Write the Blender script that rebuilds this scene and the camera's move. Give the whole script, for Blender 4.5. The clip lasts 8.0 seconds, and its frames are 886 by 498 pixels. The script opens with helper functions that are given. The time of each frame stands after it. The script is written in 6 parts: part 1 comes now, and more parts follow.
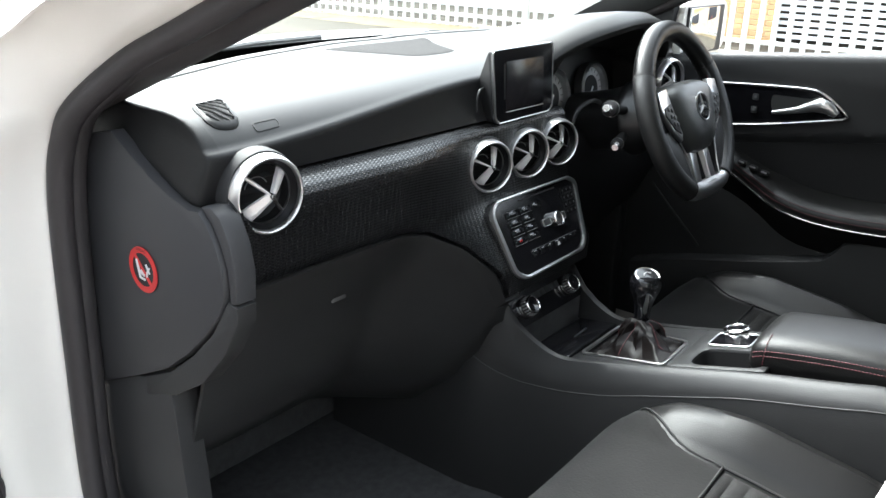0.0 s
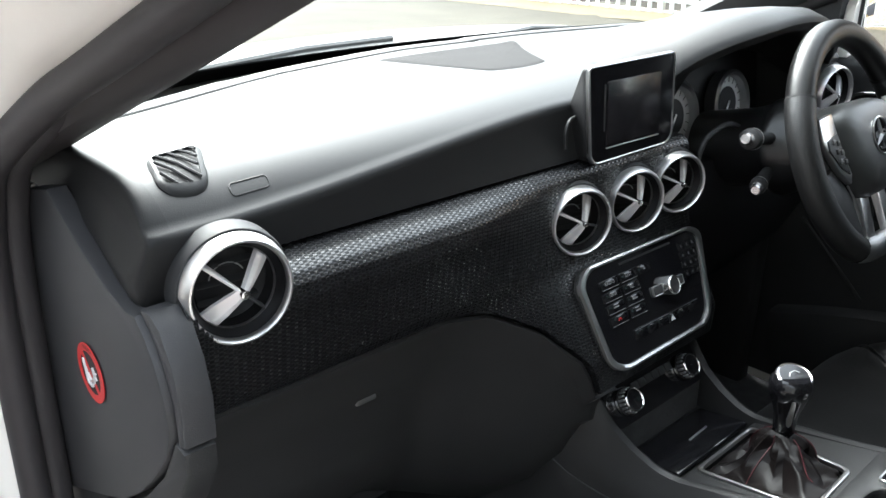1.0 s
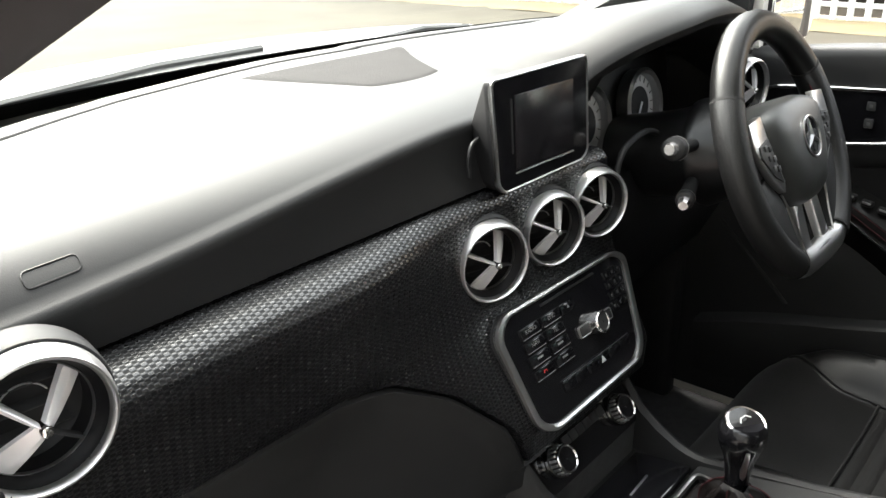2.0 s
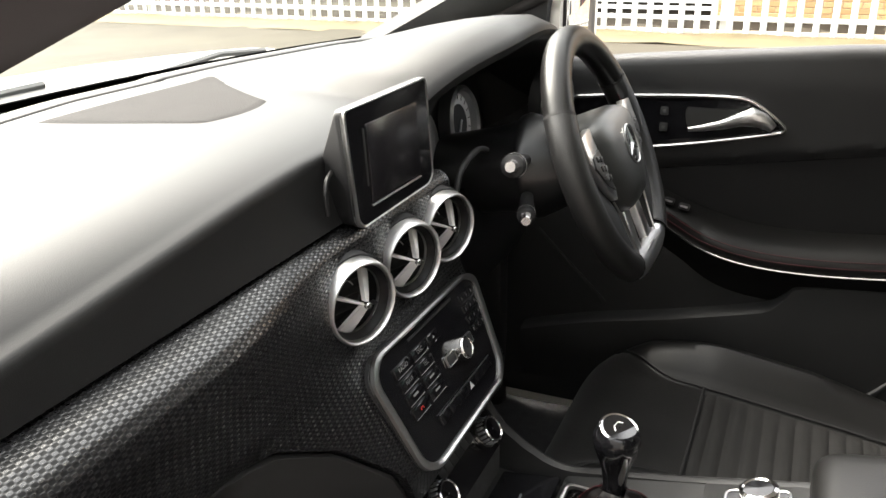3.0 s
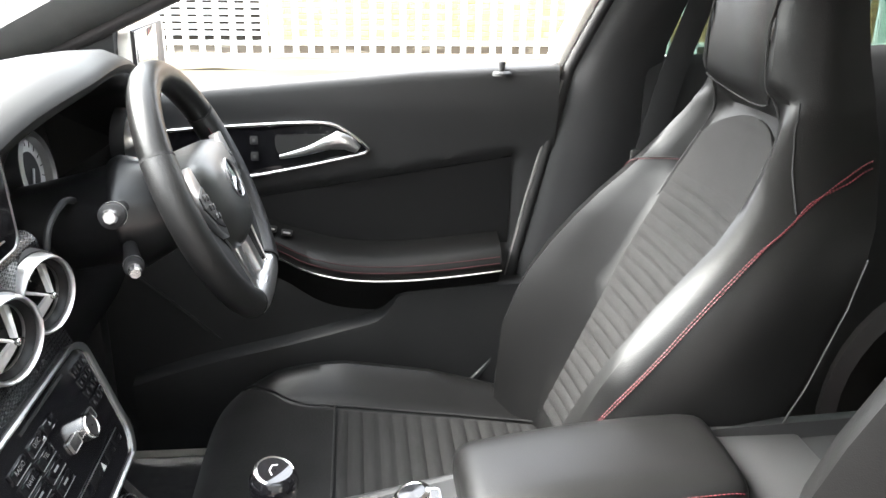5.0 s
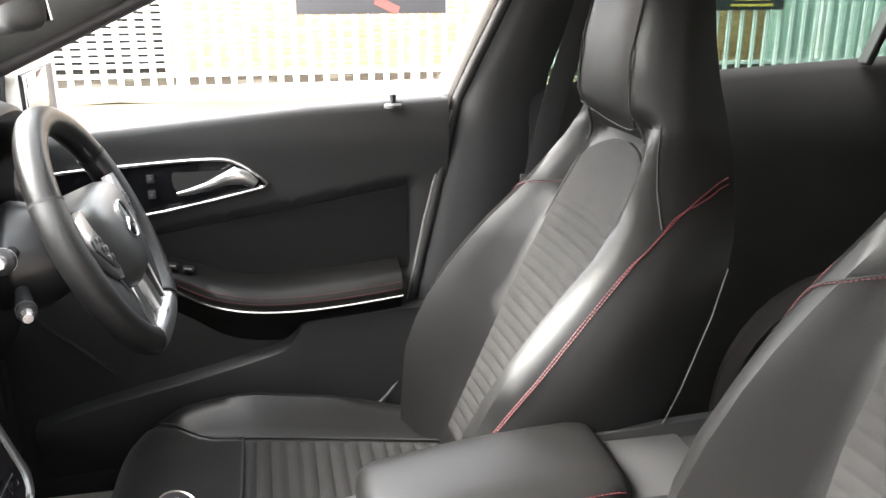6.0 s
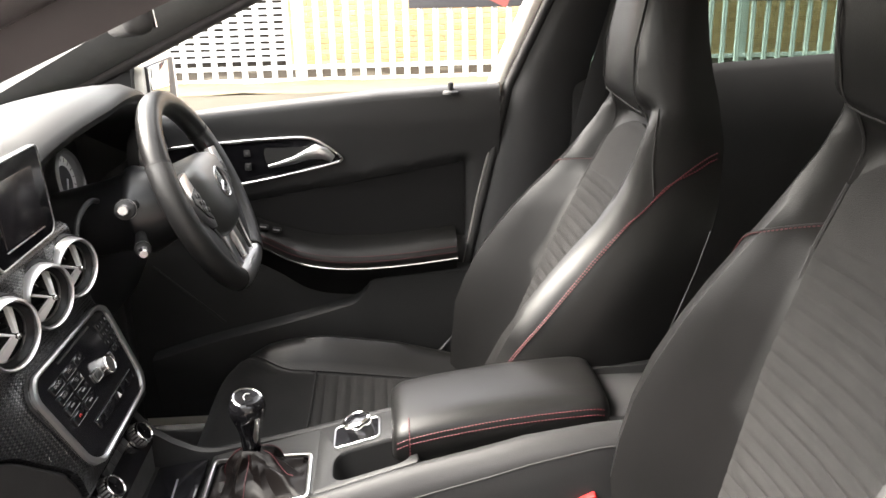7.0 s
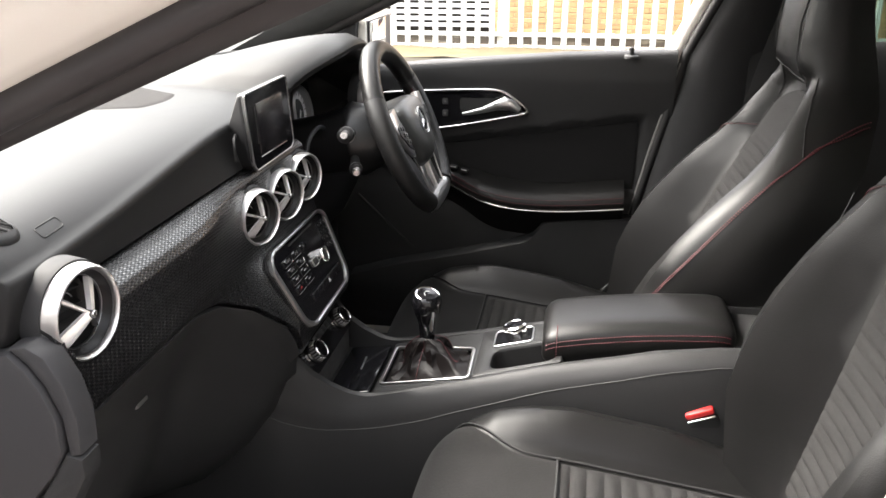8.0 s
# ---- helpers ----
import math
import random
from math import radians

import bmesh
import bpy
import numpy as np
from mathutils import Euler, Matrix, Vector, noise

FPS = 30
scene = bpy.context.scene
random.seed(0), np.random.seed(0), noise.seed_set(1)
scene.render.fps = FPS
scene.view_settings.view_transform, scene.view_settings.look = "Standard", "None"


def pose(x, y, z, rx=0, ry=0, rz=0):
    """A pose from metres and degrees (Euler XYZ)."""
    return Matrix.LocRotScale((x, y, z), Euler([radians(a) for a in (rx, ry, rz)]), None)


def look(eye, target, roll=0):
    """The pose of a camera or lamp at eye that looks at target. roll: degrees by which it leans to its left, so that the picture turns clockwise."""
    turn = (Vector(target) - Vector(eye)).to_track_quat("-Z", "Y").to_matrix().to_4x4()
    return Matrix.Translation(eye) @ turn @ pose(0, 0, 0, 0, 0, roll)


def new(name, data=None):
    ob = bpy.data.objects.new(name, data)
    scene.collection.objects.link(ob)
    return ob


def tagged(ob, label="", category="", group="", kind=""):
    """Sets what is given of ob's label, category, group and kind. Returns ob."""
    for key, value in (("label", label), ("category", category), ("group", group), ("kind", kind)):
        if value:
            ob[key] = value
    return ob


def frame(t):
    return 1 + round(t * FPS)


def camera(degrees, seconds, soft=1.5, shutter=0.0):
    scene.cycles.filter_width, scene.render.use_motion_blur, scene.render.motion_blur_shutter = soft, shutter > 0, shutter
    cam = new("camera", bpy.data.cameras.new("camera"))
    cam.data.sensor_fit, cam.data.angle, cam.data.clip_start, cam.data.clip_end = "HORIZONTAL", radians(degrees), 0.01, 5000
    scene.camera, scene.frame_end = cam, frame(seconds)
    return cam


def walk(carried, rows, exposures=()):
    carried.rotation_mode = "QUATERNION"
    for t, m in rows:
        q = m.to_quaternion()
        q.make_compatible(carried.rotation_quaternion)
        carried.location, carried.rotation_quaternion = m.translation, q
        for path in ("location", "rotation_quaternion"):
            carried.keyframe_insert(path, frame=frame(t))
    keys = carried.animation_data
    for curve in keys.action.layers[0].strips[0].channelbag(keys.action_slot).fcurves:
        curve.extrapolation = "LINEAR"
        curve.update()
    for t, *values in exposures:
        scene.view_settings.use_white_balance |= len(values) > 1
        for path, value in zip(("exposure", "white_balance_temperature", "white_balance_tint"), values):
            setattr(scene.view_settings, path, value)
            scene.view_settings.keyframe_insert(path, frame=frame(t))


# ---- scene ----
cam = camera(55.9, 8.0)
PATH = [
    (0, (-1.255, -0.787, 1.218), (0.226, 0.366, 0.529), 1.7),
    (0.5, (-1.095, -0.694, 1.229), (0.249, 0.603, 0.514), 1.0),
    (1, (-0.927, -0.612, 1.223), (0.338, 0.749, 0.483), 0.4),
    (1.2, (-0.873, -0.587, 1.217), (0.387, 0.774, 0.469), 0.3),
    (2.5, (-0.776, -0.432, 1.215), (0.797, 0.555, 0.471), -1.5),
    (3, (-0.783, -0.384, 1.218), (0.921, 0.371, 0.492), -0.9),
    (3.5, (-0.786, -0.347, 1.221), (1.013, 0.165, 0.513), -0.2),
    (4, (-0.775, -0.337, 1.221), (1.081, -0.082, 0.52), 0.5),
    (4.5, (-0.763, -0.332, 1.221), (1.113, -0.321, 0.525), 0.7),
    (5, (-0.762, -0.335, 1.225), (1.11, -0.533, 0.551), 0.9),
    (5.2, (-0.766, -0.338, 1.225), (1.104, -0.606, 0.567), 0.6),
    (6.3, (-0.861, -0.389, 1.259), (1.001, -0.781, 0.642), -0.1),
    (6.5, (-0.91, -0.408, 1.266), (0.964, -0.742, 0.651), -0.6),
    (7, (-1.068, -0.459, 1.268), (0.825, -0.576, 0.634), -1.2),
    (7.5, (-1.197, -0.487, 1.277), (0.685, -0.375, 0.608), -0.7),
    (8, (-1.309, -0.496, 1.274), (0.54, -0.178, 0.581), -0.0),
]
EXPOSURES = [(0.0, 3.7, 6050, 5), (1.2, 3.68, 6050, 5), (2.5, 3.75, 6950, 8), (3.0, 3.78, 6950, 9), (4.0, 4.22, 6650, 9), (4.5, 4.52, 6500, 9), (5.2, 4.82, 6350, 8), (6.3, 4.78, 6700, 11), (7.0, 4.3, 6900, 12), (7.5, 4.15, 6850, 12), (8.0, 3.82, 6750, 12)]
walk(cam, [(t, look(eye, target, roll)) for t, eye, target, roll in PATH], EXPOSURES)

# ---- exposure, world and sun ----
world = bpy.data.worlds.new("overcast_sky")
scene.world = world
world.use_nodes = True
wn, wl = world.node_tree.nodes, world.node_tree.links
sky = wn.new("ShaderNodeTexSky")
sky.sky_type, sky.sun_disc = "NISHITA", False
sky.sun_elevation, sky.sun_rotation = radians(48), radians(11)
sky.air_density, sky.dust_density, sky.ozone_density = 1.0, 6.0, 1.0
veil = wn.new("ShaderNodeHueSaturation")
veil.inputs["Saturation"].default_value = 0.25
wl.new(sky.outputs["Color"], veil.inputs["Color"])
wl.new(veil.outputs["Color"], wn["Background"].inputs["Color"])
wn["Background"].inputs["Strength"].default_value = 0.12

sun = new("sun", bpy.data.lights.new("sun", "SUN"))
sun.data.energy, sun.data.angle, sun.data.color = 0.9, radians(60), (1.0, 0.97, 0.92)
sun.matrix_world = look((0.9, 4.6, 5.2), (0, 0, 0))

# ---- materials ----


def make(name, color, rough=0.5, metal=0.0, noise_scale=0.0, vary=0.0, bump=0.0, bump_scale=400.0, spec=0.5, coat=0.0, rough_vary=0.0):
    """A principled material with two scales of variation and a fine relief."""
    m = bpy.data.materials.new(name)
    m.use_nodes = True
    n, l = m.node_tree.nodes, m.node_tree.links
    b = n["Principled BSDF"]
    b.inputs["Base Color"].default_value = (*color, 1)
    b.inputs["Roughness"].default_value = rough
    b.inputs["Metallic"].default_value = metal
    b.inputs["Specular IOR Level"].default_value = spec
    b.inputs["Coat Weight"].default_value = coat
    tc = n.new("ShaderNodeTexCoord")
    if vary or rough_vary:
        big = n.new("ShaderNodeTexNoise")
        big.inputs["Scale"].default_value = noise_scale or 6.0
        big.inputs["Detail"].default_value = 6.0
        l.new(tc.outputs["Object"], big.inputs["Vector"])
        if vary:
            mix = n.new("ShaderNodeMix")
            mix.data_type = "RGBA"
            mix.inputs["A"].default_value = (*[c * (1 - vary) for c in color], 1)
            mix.inputs["B"].default_value = (*[min(1, c * (1 + vary)) for c in color], 1)
            l.new(big.outputs["Fac"], mix.inputs["Factor"])
            l.new(mix.outputs["Result"], b.inputs["Base Color"])
        if rough_vary:
            mr = n.new("ShaderNodeMapRange")
            mr.inputs["To Min"].default_value = max(0.02, rough - rough_vary)
            mr.inputs["To Max"].default_value = min(1, rough + rough_vary)
            l.new(big.outputs["Fac"], mr.inputs["Value"])
            l.new(mr.outputs["Result"], b.inputs["Roughness"])
    if bump:
        fine = n.new("ShaderNodeTexVoronoi" if bump_scale > 300 else "ShaderNodeTexNoise")
        fine.inputs["Scale"].default_value = bump_scale
        l.new(tc.outputs["Object"], fine.inputs["Vector"])
        bn = n.new("ShaderNodeBump")
        bn.inputs["Strength"].default_value = bump
        bn.inputs["Distance"].default_value = 0.001
        l.new(fine.outputs[0], bn.inputs["Height"])
        l.new(bn.outputs["Normal"], b.inputs["Normal"])
    return m


def carbon_material():
    """Black film with a raised woven pattern, by the sheet's own metres."""
    m = make("carbon_film", (0.018, 0.018, 0.02), 0.42, spec=0.7)
    n, l = m.node_tree.nodes, m.node_tree.links
    b = n["Principled BSDF"]
    uv = n.new("ShaderNodeUVMap")
    sep = n.new("ShaderNodeSeparateXYZ")
    l.new(uv.outputs["UV"], sep.inputs["Vector"])

    def math_node(op, a, c=None):
        k = n.new("ShaderNodeMath")
        k.operation = op
        for i, v in enumerate((a, c)):
            if v is None:
                continue
            if isinstance(v, (int, float)):
                k.inputs[i].default_value = v
            else:
                l.new(v, k.inputs[i])
        return k.outputs[0]
    # small upright dashes, offset from column to column
    s = math_node("SINE", math_node("MULTIPLY", sep.outputs["X"], 2 * math.pi / 0.0092))
    dash_rows = math_node("SINE", math_node("MULTIPLY", sep.outputs["Y"], 2 * math.pi / 0.0046))
    mr = n.new("ShaderNodeMapRange")
    mr.interpolation_type = "SMOOTHSTEP"
    mr.inputs["From Min"].default_value, mr.inputs["From Max"].default_value = -0.30, 0.42
    l.new(math_node("ADD", math_node("MULTIPLY", s, 0.30), math_node("MULTIPLY", math_node("MULTIPLY", s, dash_rows), 0.70)), mr.inputs["Value"])
    rr = n.new("ShaderNodeMapRange")
    rr.inputs["To Min"].default_value, rr.inputs["To Max"].default_value = 0.44, 0.27
    l.new(mr.outputs["Result"], rr.inputs["Value"])
    l.new(rr.outputs["Result"], b.inputs["Roughness"])
    mix = n.new("ShaderNodeMix")
    mix.data_type = "RGBA"
    mix.inputs["A"].default_value, mix.inputs["B"].default_value = (0.004, 0.004, 0.0045, 1), (0.007, 0.007, 0.0078, 1)
    l.new(mr.outputs["Result"], mix.inputs["Factor"])
    l.new(mix.outputs["Result"], b.inputs["Base Color"])
    gl = n.new("ShaderNodeMapRange")
    gl.inputs["To Min"].default_value, gl.inputs["To Max"].default_value = 0.18, 1.0
    l.new(mr.outputs["Result"], gl.inputs["Value"])
    l.new(gl.outputs["Result"], b.inputs["Specular IOR Level"])
    bn = n.new("ShaderNodeBump")
    bn.inputs["Strength"].default_value, bn.inputs["Distance"].default_value = 0.22, 0.0008
    l.new(mr.outputs["Result"], bn.inputs["Height"])
    l.new(bn.outputs["Normal"], b.inputs["Normal"])
    return m


def glass_material(name, tint, gloss=0.06):
    m = bpy.data.materials.new(name)
    m.use_nodes = True
    n, l = m.node_tree.nodes, m.node_tree.links
    n.remove(n["Principled BSDF"])
    tr, gl, mx = n.new("ShaderNodeBsdfTransparent"), n.new("ShaderNodeBsdfGlossy"), n.new("ShaderNodeMixShader")
    tr.inputs["Color"].default_value = (*tint, 1)
    gl.inputs["Roughness"].default_value = 0.02
    mx.inputs["Fac"].default_value = gloss
    l.new(tr.outputs[0], mx.inputs[1])
    l.new(gl.outputs[0], mx.inputs[2])
    l.new(mx.outputs[0], n["Material Output"].inputs["Surface"])
    return m


def brick_material():
    """Fired clay, each brick with a tone of its own."""
    m = make("orange_brick", (0.53, 0.35, 0.17), 0.85, bump=0.5, bump_scale=70)
    n, l = m.node_tree.nodes, m.node_tree.links
    info, geo = n.new("ShaderNodeObjectInfo"), n.new("ShaderNodeNewGeometry")
    add, fr, mix = n.new("ShaderNodeMath"), n.new("ShaderNodeMath"), n.new("ShaderNodeMix")
    fr.operation = "FRACT"
    l.new(info.outputs["Random"], add.inputs[0])
    l.new(geo.outputs["Random Per Island"], add.inputs[1])
    l.new(add.outputs[0], fr.inputs[0])
    mix.data_type = "RGBA"
    mix.inputs["A"].default_value, mix.inputs["B"].default_value = (0.60, 0.40, 0.205, 1), (0.46, 0.285, 0.135, 1)
    l.new(fr.outputs[0], mix.inputs["Factor"])
    l.new(mix.outputs["Result"], n["Principled BSDF"].inputs["Base Color"])
    return m


SOFT = make("soft_black_plastic", (0.016, 0.0162, 0.0165), 0.5, vary=0.2, noise_scale=5, bump=0.2, bump_scale=900, spec=0.36, rough_vary=0.06)
PADTOP = make("soft_charcoal_pad", (0.0145, 0.0146, 0.0148), 0.48, vary=0.10, noise_scale=5, bump=0.10, bump_scale=900, spec=0.17, rough_vary=0.04)
HARD = make("hard_black_plastic", (0.026, 0.026, 0.0264), 0.5, vary=0.2, noise_scale=8, bump=0.12, bump_scale=700, spec=0.32, rough_vary=0.08)
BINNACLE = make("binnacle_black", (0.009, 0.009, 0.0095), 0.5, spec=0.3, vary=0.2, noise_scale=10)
LIDCLOTH = make("perforated_lid", (0.020, 0.019, 0.019), 0.9, vary=0.2, noise_scale=30, bump=0.6, bump_scale=500, spec=0.12)
DARK = make("matt_dark_plastic", (0.024, 0.024, 0.025), 0.6, vary=0.3, noise_scale=9, spec=0.25)
GLOSS = make("gloss_black", (0.006, 0.006, 0.007), 0.12, rough_vary=0.05, noise_scale=20)
LEATHER = make("black_leather", (0.0062, 0.0061, 0.0060), 0.38, vary=0.25, noise_scale=7, bump=0.14, bump_scale=650, spec=0.26, rough_vary=0.07)
SUEDE = make("black_microfibre", (0.0095, 0.0093, 0.0090), 0.9, vary=0.75, noise_scale=9, bump=0.5, bump_scale=250, spec=0.2)
RIBBED = make("ribbed_black_cloth", (0.016, 0.0156, 0.0154), 0.88, vary=0.25, noise_scale=30, bump=0.6, bump_scale=900, spec=0.25)
SEAM = make("black_seam", (0.006, 0.006, 0.006), 0.8)
STITCH = make("red_thread", (0.065, 0.006, 0.010), 0.6, vary=0.2, noise_scale=200)
CHROME = make("satin_chrome", (0.78, 0.77, 0.76), 0.16, metal=1.0, rough_vary=0.05, noise_scale=30)
SATIN = make("satin_silver", (0.6, 0.6, 0.6), 0.3, metal=1.0, rough_vary=0.05, noise_scale=30)
CARBON = carbon_material()
PAINT = make("white_car_paint", (0.84, 0.81, 0.75), 0.25, vary=0.02, noise_scale=3, coat=0.6)
RUBBER = make("black_rubber", (0.028, 0.025, 0.026), 0.55, vary=0.2, noise_scale=20)
TRIMGREY = make("grey_pillar_cloth", (0.10, 0.10, 0.10), 0.8, vary=0.1, noise_scale=40, bump=0.3, bump_scale=800, spec=0.2)
CARPET = make("black_carpet", (0.055, 0.055, 0.056), 0.95, vary=0.4, noise_scale=60, bump=0.6, bump_scale=200, spec=0.1)
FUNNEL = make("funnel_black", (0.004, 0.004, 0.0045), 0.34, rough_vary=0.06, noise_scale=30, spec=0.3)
ENDGREY = make("dark_grey_cover", (0.034, 0.034, 0.036), 0.5, vary=0.12, noise_scale=6, bump=0.15, bump_scale=900, spec=0.4)
SHROUD = make("satin_black_shroud", (0.008, 0.008, 0.0085), 0.30, vary=0.15, noise_scale=9, bump=0.06, bump_scale=900, spec=0.5)
GREYWALL = make("grey_blocker_render", (0.20, 0.20, 0.195), 0.9, vary=0.2, noise_scale=1.5, bump=0.4, bump_scale=60)
DARKSTRIP = make("dark_strip", (0.018, 0.015, 0.011), 0.95, vary=0.5, noise_scale=6, bump=0.8, bump_scale=40, spec=0.1)
FADEDRED = make("faded_red_print", (0.22, 0.06, 0.05), 0.6, vary=0.2, noise_scale=6)
LCD = make("dark_display", (0.012, 0.011, 0.013), 0.22)
RED = make("red_plastic", (0.5, 0.02, 0.02), 0.4, vary=0.1)
INSERT = make("dark_door_insert", (0.0065, 0.0065, 0.0067), 0.55, vary=0.2, noise_scale=10, bump=0.1, bump_scale=800, spec=0.2)
GAITER = make("creased_gaiter_leather", (0.0065, 0.0052, 0.0050), 0.42, vary=0.4, noise_scale=30, spec=0.18)
GREYPRINT = make("grey_print", (0.19, 0.19, 0.19), 0.6)
DIMPRINT = make("dim_print", (0.06, 0.06, 0.06), 0.6)
COVER = make("satin_black_cover", (0.030, 0.031, 0.030), 0.42, vary=0.15, noise_scale=12, bump=0.1, bump_scale=800, spec=0.6)
RINGSILVER = make("brushed_ring_silver", (0.74, 0.73, 0.73), 0.36, metal=1.0, rough_vary=0.06, noise_scale=40)
ARMSILVER = make("silver_painted_arm", (0.78, 0.77, 0.77), 0.30, metal=0.55, rough_vary=0.05, noise_scale=40)
DOORTOP = make("charcoal_door_plastic", (0.015, 0.0152, 0.0157), 0.5, vary=0.2, noise_scale=5, bump=0.2, bump_scale=900, spec=0.42, rough_vary=0.06)
EDGEGREY = make("grey_edge_seal", (0.16, 0.155, 0.15), 0.45, vary=0.2, noise_scale=20)
CONSOLE = make("satin_black_console", (0.017, 0.017, 0.0174), 0.48, vary=0.2, noise_scale=8, bump=0.12, bump_scale=700, spec=0.30, rough_vary=0.08)
# lighter grey stands in for the windscreen's reflection over scuttle and wipers
SCUTTLE = make("reflection_grey_plastic", (0.085, 0.085, 0.083), 0.55, vary=0.25, noise_scale=14, bump=0.15, bump_scale=700, spec=0.4)
FRIT = make("black_glass_border", (0.003, 0.003, 0.003), 0.9, vary=0.2, noise_scale=30, spec=0.05)
WHITEPRINT = make("pale_print", (0.55, 0.55, 0.55), 0.6)
LAMP = make("clear_stalk_end", (0.6, 0.58, 0.58), 0.25, metal=0.9)
GLASS = glass_material("clear_glass", (0.96, 0.98, 0.96), 0.05)
GREENGLASS = glass_material("green_tinted_glass", (0.33, 0.40, 0.37), 0.05)
MIRROR = make("mirror_glass", (0.9, 0.9, 0.9), 0.02, metal=1.0)
GALV = make("galvanised_steel", (0.62, 0.64, 0.62), 0.55, metal=0.0, vary=0.12, noise_scale=3)
BRICK = brick_material()
MORTAR = make("sandy_mortar", (0.50, 0.41, 0.29), 0.9, vary=0.12, noise_scale=8, bump=0.4, bump_scale=90)
LOUVRE = make("pale_louvre", (0.7, 0.72, 0.74), 0.6, vary=0.08, noise_scale=2)
TARMAC = make("worn_tarmac", (0.040, 0.036, 0.027), 0.9, vary=0.5, noise_scale=0.8, bump=0.5, bump_scale=60, spec=0.15)
GRASSY = make("dry_verge", (0.085, 0.065, 0.028), 0.95, vary=0.5, noise_scale=3, bump=0.8, bump_scale=40)
CONCRETE = make("pale_concrete", (0.45, 0.40, 0.32), 0.9, vary=0.2, noise_scale=2)
GREENSTEEL = make("pale_green_steel", (0.40, 0.5, 0.44), 0.6, vary=0.15, noise_scale=2)
BANNER = make("dark_banner", (0.05, 0.05, 0.055), 0.5, vary=0.2, noise_scale=2)
YELLOW = make("yellow_print", (0.6, 0.42, 0.08), 0.6)
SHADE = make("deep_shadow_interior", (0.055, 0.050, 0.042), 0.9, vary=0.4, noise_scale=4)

for cloth in (SUEDE,):
    cloth.node_tree.nodes["Principled BSDF"].inputs["Sheen Weight"].default_value = 0.06
    cloth.node_tree.nodes["Principled BSDF"].inputs["Sheen Roughness"].default_value = 0.45

# ---- building helpers ----


def part(name, bm, material, parent, label="", smooth=True):
    """One mesh object under a thing or under a part."""
    bmesh.ops.recalc_face_normals(bm, faces=bm.faces)
    me = bpy.data.meshes.new(name)
    bm.to_mesh(me)
    bm.free()
    me.materials.append(material)
    if smooth:
        me.shade_smooth()
        me.set_sharp_from_angle(angle=radians(38))
    ob = new(name, me)
    if parent:
        ob.parent = parent
    if label:
        ob["label"] = label
    return ob


def thing(name, label, category, m=None, group="", kind=""):
    ob = new(name)
    if m is not None:
        ob.matrix_world = m
    return tagged(ob, label, category, group, kind)


def lerp(a, b, t):
    return a + (b - a) * t


def ss(a, b, x):
    t = min(1, max(0, (x - a) / (b - a)))
    return t * t * (3 - 2 * t)


def table(pairs, x):
    """Piecewise smooth reading of a small table."""
    if x <= pairs[0][0]:
        return pairs[0][1]
    for (a, va), (b, vb) in zip(pairs, pairs[1:]):
        if x <= b:
            return lerp(va, vb, (x - a) / (b - a))
    return pairs[-1][1]


def spline(pts, n=8, closed=False):
    """Catmull-Rom through the points."""
    p = [Vector(q) for q in pts]
    out, k = [], len(p)
    for i in range(k if closed else k - 1):
        a, b, c, d = (p[(i + j) % k] if closed else p[min(max(i + j, 0), k - 1)] for j in (-1, 0, 1, 2))
        for s in range(n):
            t = s / n
            out.append(0.5 * ((2 * b) + (c - a) * t + (2 * a - 5 * b + 4 * c - d) * t * t + (3 * b - a - 3 * c + d) * t ** 3))
    if not closed:
        out.append(p[-1])
    return out


def sheet(rows, bm=None, close_u=False, close_v=False, caps=False):
    """A quad skin over rows of points, with its own metres as UV."""
    bm = bm or bmesh.new()
    uv = bm.loops.layers.uv.verify()
    vs = [[bm.verts.new(p) for p in r] for r in rows]
    nr, nc = len(vs), len(vs[0])
    for i in range(nr if close_u else nr - 1):
        for j in range(nc if close_v else nc - 1):
            q = (vs[i][j], vs[(i + 1) % nr][j], vs[(i + 1) % nr][(j + 1) % nc], vs[i][(j + 1) % nc])
            bm.faces.new(q)
    if caps:
        for r in (vs[0], vs[-1]):
            bm.faces.new(r)
    arc_v = [0.0]
    mid = rows[nr // 2]
    for a, b in zip(mid, mid[1:]):
        arc_v.append(arc_v[-1] + (Vector(b) - Vector(a)).length)
    arc_u = [0.0]
    for a, b in zip(rows, rows[1:]):
        arc_u.append(arc_u[-1] + (Vector(b[nc // 2]) - Vector(a[nc // 2])).length)
    where = {v: (arc_u[i], arc_v[j]) for i, r in enumerate(vs) for j, v in enumerate(r)}
    for f in bm.faces:
        for lp in f.loops:
            if lp.vert in where:
                lp[uv].uv = where[lp.vert]
    return bm


def thicken(bm, d):
    """Gives a skin a back face at depth d, and closes its rim."""
    bmesh.ops.recalc_face_normals(bm, faces=bm.faces)
    bm.normal_update()
    verts, faces = bm.verts[:], bm.faces[:]
    rim = [e for e in bm.edges if len(e.link_faces) == 1]
    twin = {v: bm.verts.new(v.co - v.normal * d) for v in verts}
    for f in faces:
        bm.faces.new([twin[v] for v in reversed(f.verts)])
    for e in rim:
        a, b = e.verts
        bm.faces.new((a, b, twin[b], twin[a]))
    return bm


